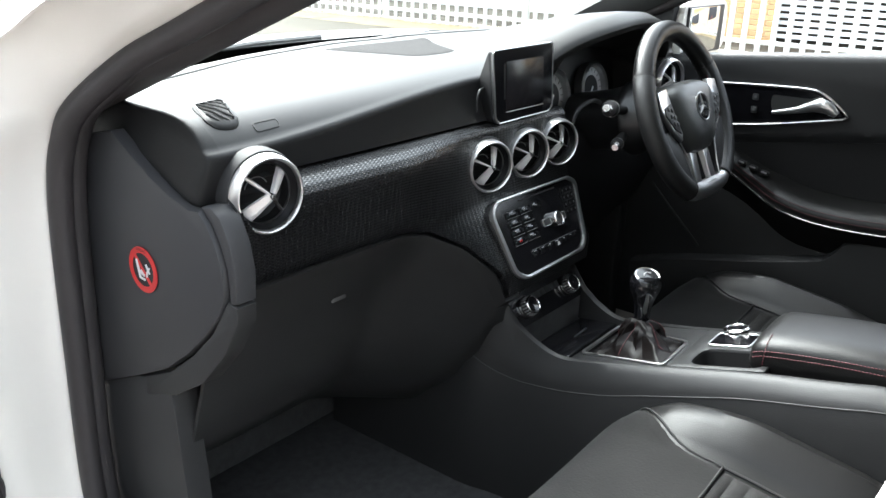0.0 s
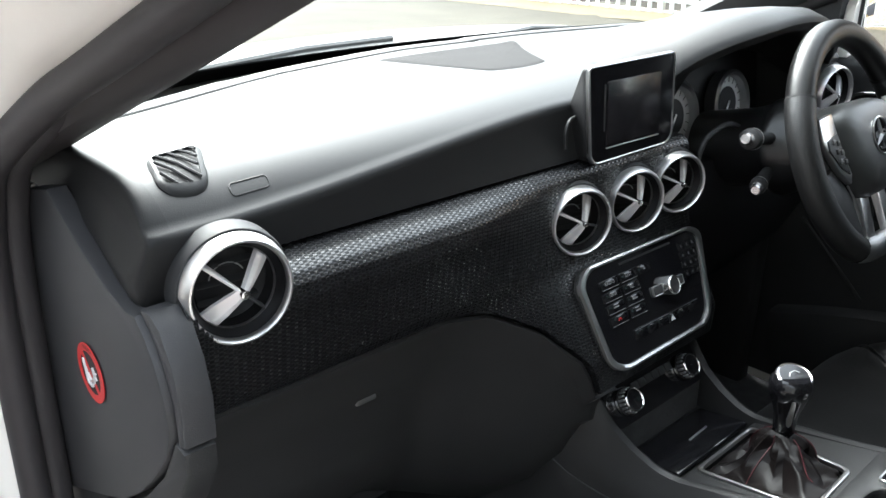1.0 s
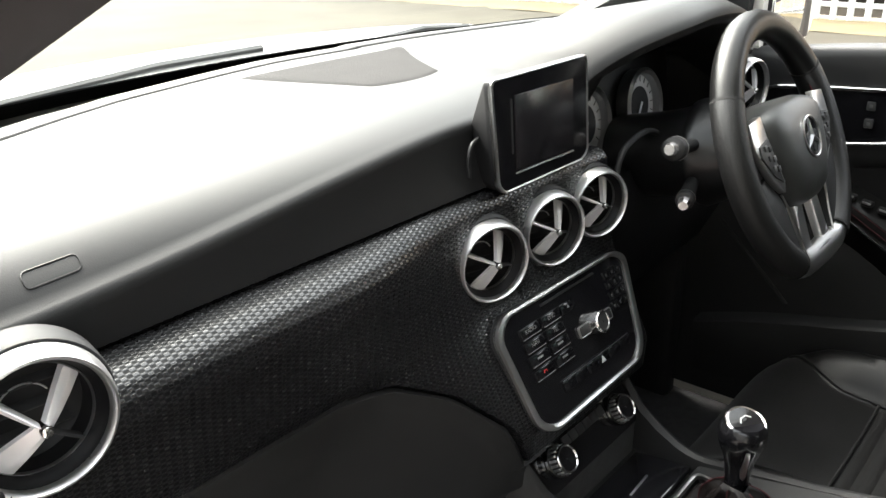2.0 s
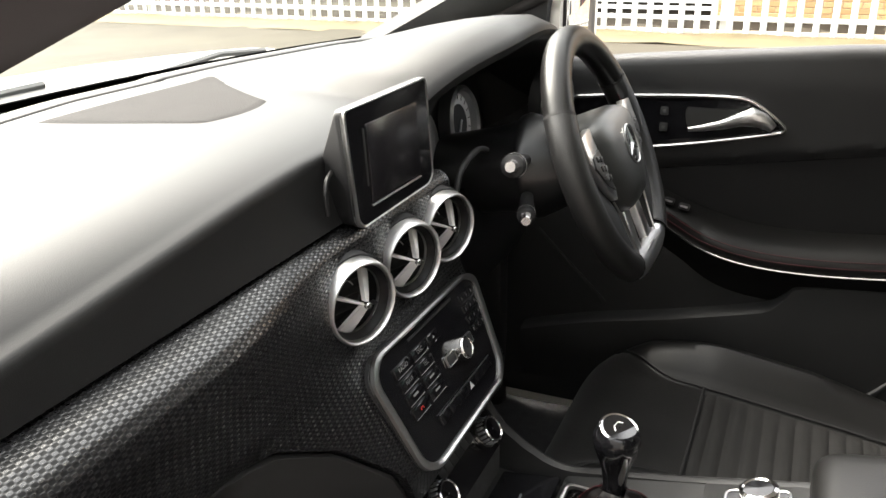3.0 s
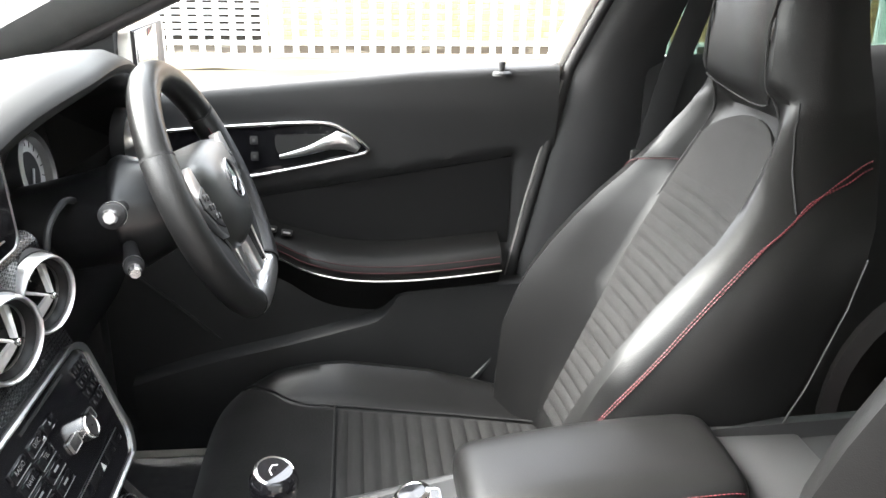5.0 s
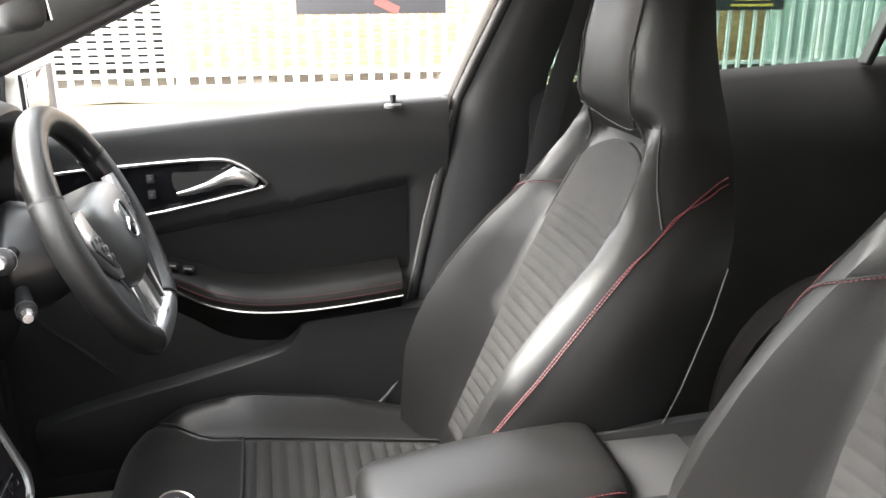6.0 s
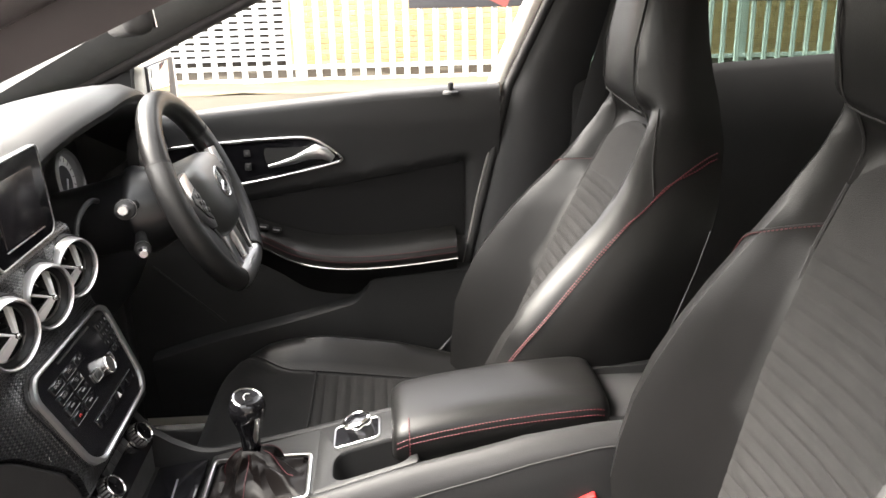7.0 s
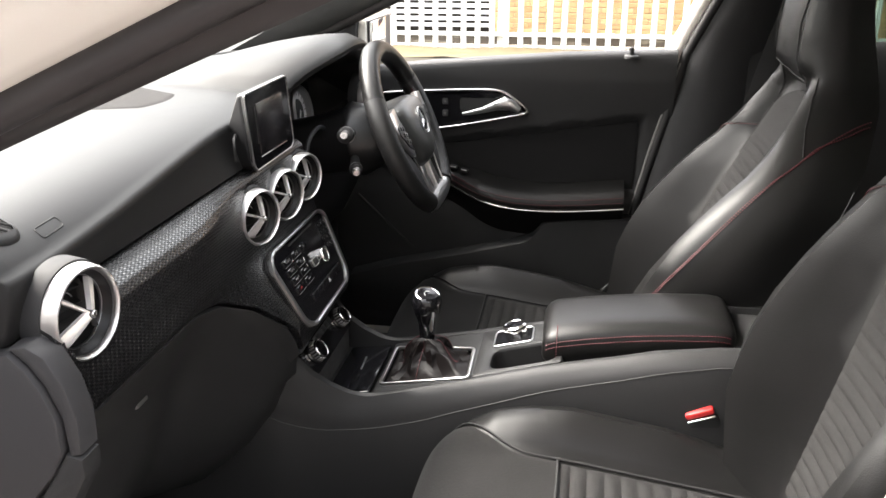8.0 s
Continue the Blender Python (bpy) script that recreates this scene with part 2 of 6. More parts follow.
def tube(pts, r, n=8, closed=False, bm=None, flat=1.0, up=None):
    """A round (or flattened) bar along the points."""
    bm = bm or bmesh.new()
    p = [Vector(q) for q in pts]
    k = len(p)
    nrm = None
    rows = []
    for i in range(k):
        t = ((p[(i + 1) % k] - p[i - 1]) if closed else (p[min(i + 1, k - 1)] - p[max(i - 1, 0)])).normalized()
        if up is not None:
            nrm = Vector(up)
        elif nrm is None:
            nrm = t.orthogonal()
        nrm = (nrm - t * nrm.dot(t)).normalized()
        bi = t.cross(nrm)
        rr = r(i / max(1, k - 1)) if callable(r) else r
        rows.append([p[i] + nrm * (rr * flat * math.cos(a)) + bi * (rr * math.sin(a)) for a in (2 * math.pi * j / n for j in range(n))])
    vs = [[bm.verts.new(q) for q in row] for row in rows]
    for i in range(k if closed else k - 1):
        for j in range(n):
            bm.faces.new((vs[i][j], vs[(i + 1) % k][j], vs[(i + 1) % k][(j + 1) % n], vs[i][(j + 1) % n]))
    if not closed:
        bm.faces.new(vs[0][::-1])
        bm.faces.new(vs[-1])
    return bm


def lathe(profile, m=Matrix(), n=32, bm=None, caps=False):
    """Turns (radius, height) pairs about the local z axis."""
    bm = bm or bmesh.new()
    rows = [[m @ Vector((r * math.cos(2 * math.pi * j / n), r * math.sin(2 * math.pi * j / n), h)) for j in range(n)] for r, h in profile]
    return sheet(rows, bm, close_v=True, caps=caps)


def rbox(sx, sy, sz, m=Matrix(), r=0.004, seg=2, bm=None):
    """A box with rounded edges, centred."""
    own = bmesh.new()
    bmesh.ops.create_cube(own, size=1)
    bmesh.ops.scale(own, vec=(sx, sy, sz), verts=own.verts)
    if r:
        bmesh.ops.bevel(own, geom=own.edges[:], offset=min(r, 0.49 * min(sx, sy, sz)), segments=seg, affect="EDGES", profile=0.5)
    own.transform(m)
    if bm is None:
        return own
    me = bpy.data.meshes.new("tmp")
    own.to_mesh(me)
    own.free()
    bm.from_mesh(me)
    bpy.data.meshes.remove(me)
    return bm


def plate(outline, depth, m=Matrix(), r=0.0, seg=2, bm=None):
    """An outline in the local xy plane, pushed down by depth, with a rounded front edge."""
    own = bmesh.new()
    f = own.faces.new([own.verts.new((x, y, 0)) for x, y in outline])
    ex = bmesh.ops.extrude_face_region(own, geom=[f])
    bmesh.ops.translate(own, vec=(0, 0, -depth), verts=[v for v in ex["geom"] if isinstance(v, bmesh.types.BMVert)])
    bmesh.ops.recalc_face_normals(own, faces=own.faces)
    if r:
        edges = [e for e in own.edges if all(abs(v.co.z) < 1e-6 for v in e.verts)]
        bmesh.ops.bevel(own, geom=edges, offset=r, segments=seg, affect="EDGES", profile=0.5)
    own.transform(m)
    if bm is None:
        return own
    me = bpy.data.meshes.new("tmp")
    own.to_mesh(me)
    own.free()
    bm.from_mesh(me)
    bpy.data.meshes.remove(me)
    return bm


def rounded(points, r, n=5):
    """Rounds the corners of a closed 2D outline."""
    out, k = [], len(points)
    for i in range(k):
        a, b, c = (Vector(points[(i + j) % k]) for j in (-1, 0, 1))
        d1, d2 = (a - b), (c - b)
        q = min(r, 0.45 * d1.length, 0.45 * d2.length)
        p1, p2 = b + d1.normalized() * q, b + d2.normalized() * q
        for s in range(n + 1):
            t = s / n
            out.append(tuple((1 - t) ** 2 * p1 + 2 * t * (1 - t) * b + t * t * p2))
    return out


def inset(points, d):
    """Shrinks an outline towards its middle by about d."""
    c = sum((Vector(p) for p in points), Vector((0, 0))) / len(points)
    return [tuple(Vector(p) + (c - Vector(p)).normalized() * d) for p in points]


def facing(origin, normal, up=(0, 0, 1)):
    """A frame at origin whose z axis is the normal and whose y axis points up."""
    z = Vector(normal).normalized()
    x = Vector(up).cross(z).normalized()
    y = z.cross(x)
    return Matrix((( x.x, y.x, z.x, origin[0]), (x.y, y.y, z.y, origin[1]), (x.z, y.z, z.z, origin[2]), (0, 0, 0, 1)))


def ring_band(outer, inner, depth, m, bm=None):
    """A raised frame between two outlines of equal count."""
    bm = bm or bmesh.new()
    mid = [tuple(lerp(Vector(a), Vector(b), 0.5)) for a, b in zip(outer, inner)]
    rows = [[m @ Vector((x, y, -depth)) for x, y in outer],
            [m @ Vector((x, y, -0.15 * depth)) for x, y in outer],
            [m @ Vector((x, y, 0.0)) for x, y in mid],
            [m @ Vector((x, y, -0.15 * depth)) for x, y in inner],
            [m @ Vector((x, y, -depth)) for x, y in inner]]
    return sheet(rows, bm, close_v=True)


def stitches(pts, r=0.0008, stitch=0.0036, gap=0.0014):
    """A sewn seam: short thread pieces along the points."""
    p = [Vector(q) for q in pts]
    far = [0.0]
    for a, b in zip(p, p[1:]):
        far.append(far[-1] + (b - a).length)

    def at(d):
        for i in range(len(p) - 1):
            if d <= far[i + 1]:
                return lerp(p[i], p[i + 1], (d - far[i]) / max(1e-9, far[i + 1] - far[i]))
        return p[-1]
    bm = bmesh.new()
    d = 0.0
    while d + stitch < far[-1]:
        tube([at(d), at(d + stitch / 2), at(d + stitch)], lambda t: r * (0.6 + 0.8 * math.sin(math.pi * min(0.95, max(0.05, t)))), 5, bm=bm)
        d += stitch + gap
    return bm


def lettering(words, size, m, material, parent):
    """Flat letters of the built-in font, as a mesh under a part."""
    cu = bpy.data.curves.new("letters", "FONT")
    cu.body, cu.size, cu.align_x, cu.align_y = words, size, "CENTER", "CENTER"
    ob = bpy.data.objects.new("letters", cu)
    bpy.context.collection.objects.link(ob)
    me = bpy.data.meshes.new_from_object(ob.evaluated_get(bpy.context.evaluated_depsgraph_get()))
    bpy.data.objects.remove(ob)
    me.transform(m)
    me.materials.clear()
    me.materials.append(material)
    out = new("lettering", me)
    out.parent = parent
    return out

# ---- ground and surroundings ----
bm = bmesh.new()
sheet([[(x, y, -0.02 if abs(x) > 60 else 0.0) for y in (-400, -60, -20, 0, 20, 60, 400)] for x in (-400, -60, 0, 8.3, 400)], bm)
ground = part("ground", bm, TARMAC, None)
tagged(ground, "worn brownish tarmac yard with damp patches", "ground", kind="structure")

def paving_material():
    m = make("red_block_paving", (0.30, 0.20, 0.17), 0.85)
    n, l = m.node_tree.nodes, m.node_tree.links
    tc, bt, bn = n.new("ShaderNodeTexCoord"), n.new("ShaderNodeTexBrick"), n.new("ShaderNodeBump")
    bt.inputs["Color1"].default_value, bt.inputs["Color2"].default_value = (0.098, 0.074, 0.068, 1), (0.076, 0.058, 0.053, 1)
    bt.inputs["Mortar"].default_value, bt.inputs["Mortar Size"].default_value = (0.066, 0.056, 0.050, 1), 0.004
    bt.inputs["Scale"].default_value, bt.inputs["Brick Width"].default_value, bt.inputs["Row Height"].default_value = 1.0, 0.2, 0.1
    l.new(tc.outputs["Object"], bt.inputs["Vector"])
    l.new(bt.outputs["Color"], n["Principled BSDF"].inputs["Base Color"])
    bn.invert = True
    bn.inputs["Strength"].default_value, bn.inputs["Distance"].default_value = 0.4, 0.004
    l.new(bt.outputs["Fac"], bn.inputs["Height"])
    l.new(bn.outputs["Normal"], n["Principled BSDF"].inputs["Normal"])
    return m


bm = bmesh.new()
sheet([[(x, y, 0.012) for y in (-8, -4, 0, 4, 8, 14)] for x in (-6.8, -5, -4, -2, -1.0)], bm)
paving = part("pavement", thicken(bm, 0.01), paving_material(), None)
tagged(paving, "faded red block paving beside the parked car", "pavement", kind="structure")

bm = bmesh.new()
sheet([[(8.35 + 0.9 * i / 5, y, 0.004 + 0.03 * noise.noise(Vector((i, y * 1.3, 0))) + 0.02 * i / 5) for y in np.linspace(-14, 16, 90)] for i in range(6)], bm)
verge = part("verge", bm, GRASSY, None)
tagged(verge, "strip of dry grass and leaves along the fence", "verge", kind="stuff")

kerb = part("kerb", rbox(0.12, 30, 0.08, pose(9.36, 1, 0.01), 0.015), CONCRETE, None)
tagged(kerb, "pale concrete kerb under the steel fence", "kerb", kind="structure")


def pale_mesh():
    bm = bmesh.new()
    w, d = 0.034, 0.014
    prof = [(-w, 0), (-w * 0.45, d), (-w * 0.2, d * 0.4), (w * 0.2, d * 0.4), (w * 0.45, d), (w, 0)]
    rows = []
    for z, k in ((0.02, 1), (1.75, 1), (1.86, 0.5), (1.9, 0.08)):
        rows.append([(-v, u * k, z) for u, v in prof])
    sheet(rows, bm)
    thicken(bm, 0.003)
    me = bpy.data.meshes.new("pale")
    bm.to_mesh(me)
    bm.free()
    me.materials.append(GALV)
    return me


# ground between fence and building, darker than the verge
bm = bmesh.new()
sheet([[(9.46 + 1.7 * i / 6, y, 0.006 + 0.03 * noise.noise(Vector((i * 1.7, y * 2.1, 4.0)))) for y in np.linspace(-14, 16, 120)] for i in range(7)], bm)
soil = part("ground_strip", bm, DARKSTRIP, None)
tagged(soil, "dark ground strip behind the steel fence", "soil", kind="stuff")

fence = thing("palisade_fence", "galvanised steel palisade fence on a concrete kerb", "fence", pose(9.3, 0, -0.02))
PITCH = 0.178
pale = pale_mesh()
for i in range(-62, 88):
    ob = new("pale", pale)
    ob.parent = fence
    ob.location = (random.uniform(-0.004, 0.004), i * PITCH, random.uniform(-0.01, 0.01))
    ob.rotation_euler = (random.uniform(-0.006, 0.006), 0, 0)
for z in (0.20, 1.55):
    part("rail", rbox(0.045, 26.6, 0.05, pose(0.035, 2.2, z), 0.004), GALV, fence)
for i in range(-4, 6):
    part("post", rbox(0.06, 0.10, 1.85, pose(0.09, i * 2.75 + 0.6, 0.9), 0.006), GALV, fence)

factory = thing("brick_building", "long orange brick building behind the fence", "building", pose(11.2, 0, 0))
long_wall = part("wall", rbox(0.3, 9.4, 4.0, pose(0.15, -3.8, 2.0), 0.01), MORTAR, factory)
short_wall = part("wall", rbox(0.3, 1.2, 4.0, pose(0.15, 3.7, 2.0), 0.01), MORTAR, factory)
part("roof", rbox(6.0, 14, 0.2, pose(2.9, -2.0, 4.1), 0.02), LOUVRE, factory)
# backing sheet in a dark colour that paints the shade between the slats
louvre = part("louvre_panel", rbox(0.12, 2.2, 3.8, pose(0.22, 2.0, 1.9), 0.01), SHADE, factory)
slat_bm = rbox(0.03, 2.2, 0.056, pose(0, 0, 0, 0, 12, 0), 0.004)
slat = bpy.data.meshes.new("slat")
slat_bm.to_mesh(slat)
slat_bm.free()
slat.materials.append(LOUVRE)
for i in range(39):
    ob = new("slat", slat)
    ob.parent = louvre
    ob.location = (0.12, 2.0, 0.10 + i * 0.093)

shed = thing("steel_shed", "pale corrugated steel shed beyond the fence", "building", pose(13.0, 9.5, 0))
bm = bmesh.new()
sheet([[(0.03 * (j % 2), -4.5 + 0.12 * j, z) for j in range(76)] for z in (0, 3.4)], bm)
part("wall", thicken(bm, 0.02), LOUVRE, shed)
part("roof", rbox(5, 9.2, 0.15, pose(2.4, 0, 3.45), 0.02), GALV, shed)

container = thing("green_steel_gate", "pale green corrugated steel panels behind the fence", "gate", pose(10.6, -9.6, 0))
bm = bmesh.new()
sheet([[(0.04 * (j % 2), -3.0 + 0.11 * j, z) for j in range(46)] for z in (0, 2.6)], bm)
part("panel", thicken(bm, 0.02), GREENSTEEL, container)


def banner(y0, y1, z0, z1):
    b = thing("banner", "dark printed banner tied to the fence", "banner", pose(9.26, 0, 0.0), "fence banners")
    part("cloth", rbox(0.006, y1 - y0, z1 - z0, pose(0, (y0 + y1) / 2, (z0 + z1) / 2), 0.002), BANNER, b)
    return b


b1 = banner(-2.5, -0.75, 0.84, 1.7)
part("print", rbox(0.004, 0.30, 0.10, pose(-0.006, -1.8, 0.93, 25, 0, 0), 0), FADEDRED, b1)
b2 = banner(-6.95, -4.9, 0.84, 1.7)
part("print", rbox(0.004, 0.6, 0.03, pose(-0.006, -6.5, 0.9), 0), YELLOW, b2)
part("print", rbox(0.004, 0.5, 0.03, pose(-0.006, -6.5, 0.97), 0), YELLOW, b2)


# unseen wall, added to cut the sky light through the passenger door
added_wall = thing("sky_blocking_wall", "plain grey rendered wall, unseen, added to block side sky light", "building", pose(-7.0, -6, 0))
part("wall", rbox(0.3, 30, 5.5, pose(0, 0, 2.75), 0.01), GREYWALL, added_wall)

# ---- dashboard ----
dash = thing("dashboard", "black soft-touch car dashboard with carbon-pattern trim", "dashboard")


def pad_front(x):
    """Front edge of the top pad: y and z."""
    y = lerp(0.022, 0.06, ss(-0.65, -0.1, x))
    z = lerp(0.970, 1.002, ss(-0.62, -0.08, x))
    if x > 0.1:
        y = lerp(0.06, 0.02, ss(0.1, 0.3, x))
        z = 1.0
    return y, z


def hood(x):
    return max(0.0, 1 - ((x - 0.362) / 0.237) ** 2) ** 0.6 if abs(x - 0.362) < 0.237 else 0.0


def pad_back(x):
    return table([(-0.70, 0.33), (-0.56, 0.42), (-0.38, 0.50), (-0.04, 0.555), (0.3, 0.545), (0.55, 0.48), (0.72, 0.36)], x)


def pad_row(x):
    yf, zf = pad_front(x)
    yb = pad_back(x)
    h = hood(x)
    row = []
    top = lerp(1.012, 1.024, ss(-0.6, 0.0, x))
    for k in range(13):
        t = k / 12
        y = lerp(yb, yf + 0.035, t)
        crown = top - 0.022 * (1 - ss(0, 0.22, t)) - (top - zf - 0.010) * ss(0.72, 1.0, t) * (1 - 0.8 * h)
        z = crown + h * 0.075 * ss(0.28, 1.0, t)
        y -= h * 0.05 * ss(0.5, 1, t)
        row.append((x, y, z))
    lift = h * 0.075
    fy = yf - h * 0.05
    if x < 0.115 or x > 0.64:
        row += [(x, fy + 0.012, zf + 0.003 + lift), (x, fy + 0.004, zf - 0.001 + lift), (x, fy + 0.0, zf - 0.007 + lift), (x, fy + 0.001, zf - 0.013 + lift)]
        row += [(x, fy + 0.0, zf - 0.028), (x, 0.034, 0.936), (x, 0.05, 0.92)]
        # the top falls gently to a tight front edge, then a steep face runs down to the trim
        soft = 1 - min(1.0, 2.5 * h) if x > 0.1 else 1.0
        ye = table([(-0.65, 0.026), (-0.53, 0.034), (-0.30, 0.045), (-0.12, 0.054), (0.1, 0.058)], x)
        ze = zf + 0.004
        for k in range(20):
            if k < 13:
                t = 1 - (1 - k / 12) ** 1.8
                y = lerp(yb, ye + 0.012, t)
                z = top - 0.022 * (1 - ss(0, 0.22, t)) - (top - ze) * max(0.0, (t - 0.35) / 0.65) ** 7
            else:
                y, z = ((ye + 0.0065, ze - 0.0016), (ye + 0.003, ze - 0.0042), (ye + 0.0008, ze - 0.0080), (ye, ze - 0.0130), (ye + 0.0015, ze - 0.026), (lerp(ye, 0.037, 0.8), 0.931), (0.062, 0.922))[k - 13]
            row[k] = tuple(lerp(row[k][c], (x, y, z)[c], soft) for c in range(3))
    else:
        k = ss(0.115, 0.2, x) * (1 - ss(0.58, 0.64, x))
        row += [(x, fy + 0.012, zf + lerp(0.003, 0.012, h) + lift), (x, fy + 0.004, zf + lerp(-0.001, 0.008, h) + lift), (x, fy + 0.0, zf + lerp(-0.007, 0.002, h) + lift), (x, fy + 0.002, zf - lerp(0.013, 0.004, h) + lift)]
        row += [(x, fy + 0.008, zf - lerp(0.026, 0.010, h) + lift), (x, lerp(0.034, fy + 0.05, k), lerp(0.936, zf - 0.018 + lift, k)), (x, lerp(0.05, 0.15, k), lerp(0.92, 0.985 + 0.3 * lift, k))]
    return row


xs = list(np.linspace(-0.645, 0.705, 90))
pad = part("top_pad", thicken(sheet([pad_row(x) for x in xs]), 0.006), PADTOP, dash, "grained black soft dashboard top")
# groove between the pad and its rear lip
def groove_y(x):
    return table([(-0.60, 0.295), (-0.57, 0.308), (-0.29, 0.410), (-0.04, 0.437), (0.24, 0.432), (0.5, 0.39), (0.70, 0.30)], x)


def pad_z(x, y):
    r = pad_row(x)[:13]
    for a, b in zip(r, r[1:]):
        if b[1] <= y <= a[1]:
            return lerp(a[2], b[2], (a[1] - y) / (a[1] - b[1]))
    return r[0][2]


part("pad_groove", tube([(x, groove_y(x), pad_z(x, groove_y(x)) - 0.0002) for x in np.linspace(-0.60, 0.69, 60)], 0.0024, 6), SEAM, dash)
rows = []
for x in np.linspace(-0.60, 0.69, 60):
    g = groove_y(x)
    rows.append([(x, g + 0.002, pad_z(x, g)), (x, g + 0.008, pad_z(x, g + 0.008) + 0.003), (x, g + 0.03, pad_z(x, g + 0.03) + 0.004), (x, g + 0.06, pad_z(x, g + 0.06) + 0.001), (x, g + 0.07, pad_z(x, g + 0.07) - 0.004)])
part("rear_lip", thicken(sheet(rows), 0.004), PADTOP, dash)
# rounded end of the pad beside the door
end_row = pad_row(-0.645)[:18]
end_of = [(y, z) for _, y, z in end_row] + [(0.034, 0.915), (0.040, 0.906), (0.055, 0.904), (0.09, 0.916), (0.14, 0.938), (0.22, 0.958), (end_row[0][1], 0.955)]
mid_of = sum((Vector(p) for p in end_of), Vector((0, 0))) / len(end_of)


def drawn_in(d, x):
    out = []
    for y, z in end_of:
        v = Vector((y, z)) - mid_of
        lean = 0.17 * (z - 0.930) * min(1.0, max(0.0, (-0.643 - x) / 0.02))
        out.append((x + lean, mid_of.x + v.x * (1 - d * 0.6 / 0.16), mid_of.y + v.y * (1 - d / 0.055)))
    return out


part("pad_end", sheet([drawn_in(0, -0.643), drawn_in(0, -0.662), drawn_in(0.0006, -0.6665), drawn_in(0.002, -0.6700), drawn_in(0.0045, -0.6725), drawn_in(0.0075, -0.6733), drawn_in(0.020, -0.6738)], close_v=True, caps=True), PADTOP, dash)


def trim_bottom(x):
    return table([(-0.70, 0.798), (-0.34, 0.798), (-0.27, 0.783), (-0.20, 0.745), (-0.15, 0.695), (-0.125, 0.64)], x)


def face_y(x, z):
    """The trim's surface, as y at a place."""
    left = table([(0.60, 0.02), (0.70, 0.015), (0.79, 0.012), (0.81, 0.002), (0.84, -0.002), (0.865, -0.004), (0.89, -0.009), (0.905, -0.006), (0.915, 0.002), (0.922, 0.014), (0.927, 0.032)], z)
    mid = table([(0.60, -0.055), (0.68, -0.060), (0.74, -0.028), (0.80, 0.004), (0.84, 0.016), (0.88, 0.020), (0.90, 0.021), (0.915, 0.023), (0.922, 0.027), (0.927, 0.034)], z)
    k = ss(-0.36, -0.12, x) * (1 - ss(0.14, 0.24, x))
    return lerp(left, mid, k)


rows = []
VENTS = [((-0.604, -0.006, 0.917), 0.0520), ((-0.112, 0.003, 0.860), 0.0468), ((0.006, 0.002, 0.863), 0.0463), ((0.113, 0.003, 0.866), 0.0458)]
for x in np.linspace(-0.655, 0.155, 204):
    zb = trim_bottom(x) if x < 0.12 else 0.64
    zt = 0.927
    r = []
    for k in range(61):
        t = k / 60
        t = 1 - (1 - t) ** 1.6
        z = lerp(zb, zt, t)
        r.append((x, face_y(x, z), z))
    r.insert(0, (x, face_y(x, zb) + 0.03, zb - 0.004))
    r.insert(1, (x, face_y(x, zb) + 0.004, zb - 0.003))
    r.append((x, 0.06, 0.926))
    rows.append(r)
bm = sheet(rows)
# the weave runs upright: across by x, down by the way along each column from its top
uv = bm.loops.layers.uv.verify()
down = {}
for r in rows:
    d = 0.0
    for a, b in zip(r[::-1], [r[-1]] + r[::-1]):
        d += (Vector(a) - Vector(b)).length
        down[tuple(round(c, 6) for c in Vector(a))] = d
for f in bm.faces:
    for lp in f.loops:
        lp[uv].uv = (lp.vert.co.x, down.get(tuple(round(c, 6) for c in lp.vert.co), 0.0))
gone = [f for f in bm.faces if any((f.calc_center_median().x - c[0]) ** 2 + (f.calc_center_median().z - c[2]) ** 2 < (r * 0.90) ** 2 for c, r in VENTS)]
bmesh.ops.delete(bm, geom=gone, context="FACES")
part("trim_panel", thicken(bm, 0.004), CARBON, dash, "black carbon-weave trim panel")

rows = []
for x in np.linspace(-0.66, -0.085, 44):
    zb = trim_bottom(x) - 0.006
    k = ss(-0.34, -0.10, x)
    rows.append([(x, face_y(x, zb) + 0.008, zb), (x, lerp(0.035, -0.03, k), zb - 0.02), (x, lerp(0.06, -0.03, k), lerp(0.72, zb - 0.05, k)), (x, lerp(0.075, -0.015, k), 0.69 - 0.12 * k), (x, lerp(0.095, 0.0, k), 0.62 - 0.10 * k), (x, lerp(0.13, 0.04, k), 0.52 - 0.06 * k), (x, lerp(0.24, 0.12, k), 0.42 - 0.04 * k), (x, lerp(0.42, 0.30, k), 0.33)])
part("glove_box", thicken(sheet(rows), 0.006), HARD, dash, "dark plastic glove box lid")
part("glove_latch", rbox(0.03, 0.008, 0.012, pose(-0.42, 0.066, 0.70, -10, 0, 0), 0.003), SATIN, dash)

# driver's lower dash
rows = []
for x in np.linspace(0.14, 0.70, 24):
    k = ss(0.15, 0.20, x) * (1 - ss(0.56, 0.62, x))
    rows.append([(x, lerp(0.05, 0.16, k), lerp(0.93, 0.862, k)), (x, lerp(0.04, 0.10, k), lerp(0.90, 0.860, k)), (x, lerp(0.03, 0.06, k), lerp(0.87, 0.856, k)), (x, 0.045, 0.80), (x, 0.06, 0.72), (x, 0.11, 0.62), (x, 0.22, 0.5), (x, 0.40, 0.36)])
part("lower_panel", thicken(sheet(rows), 0.006), BINNACLE, dash)

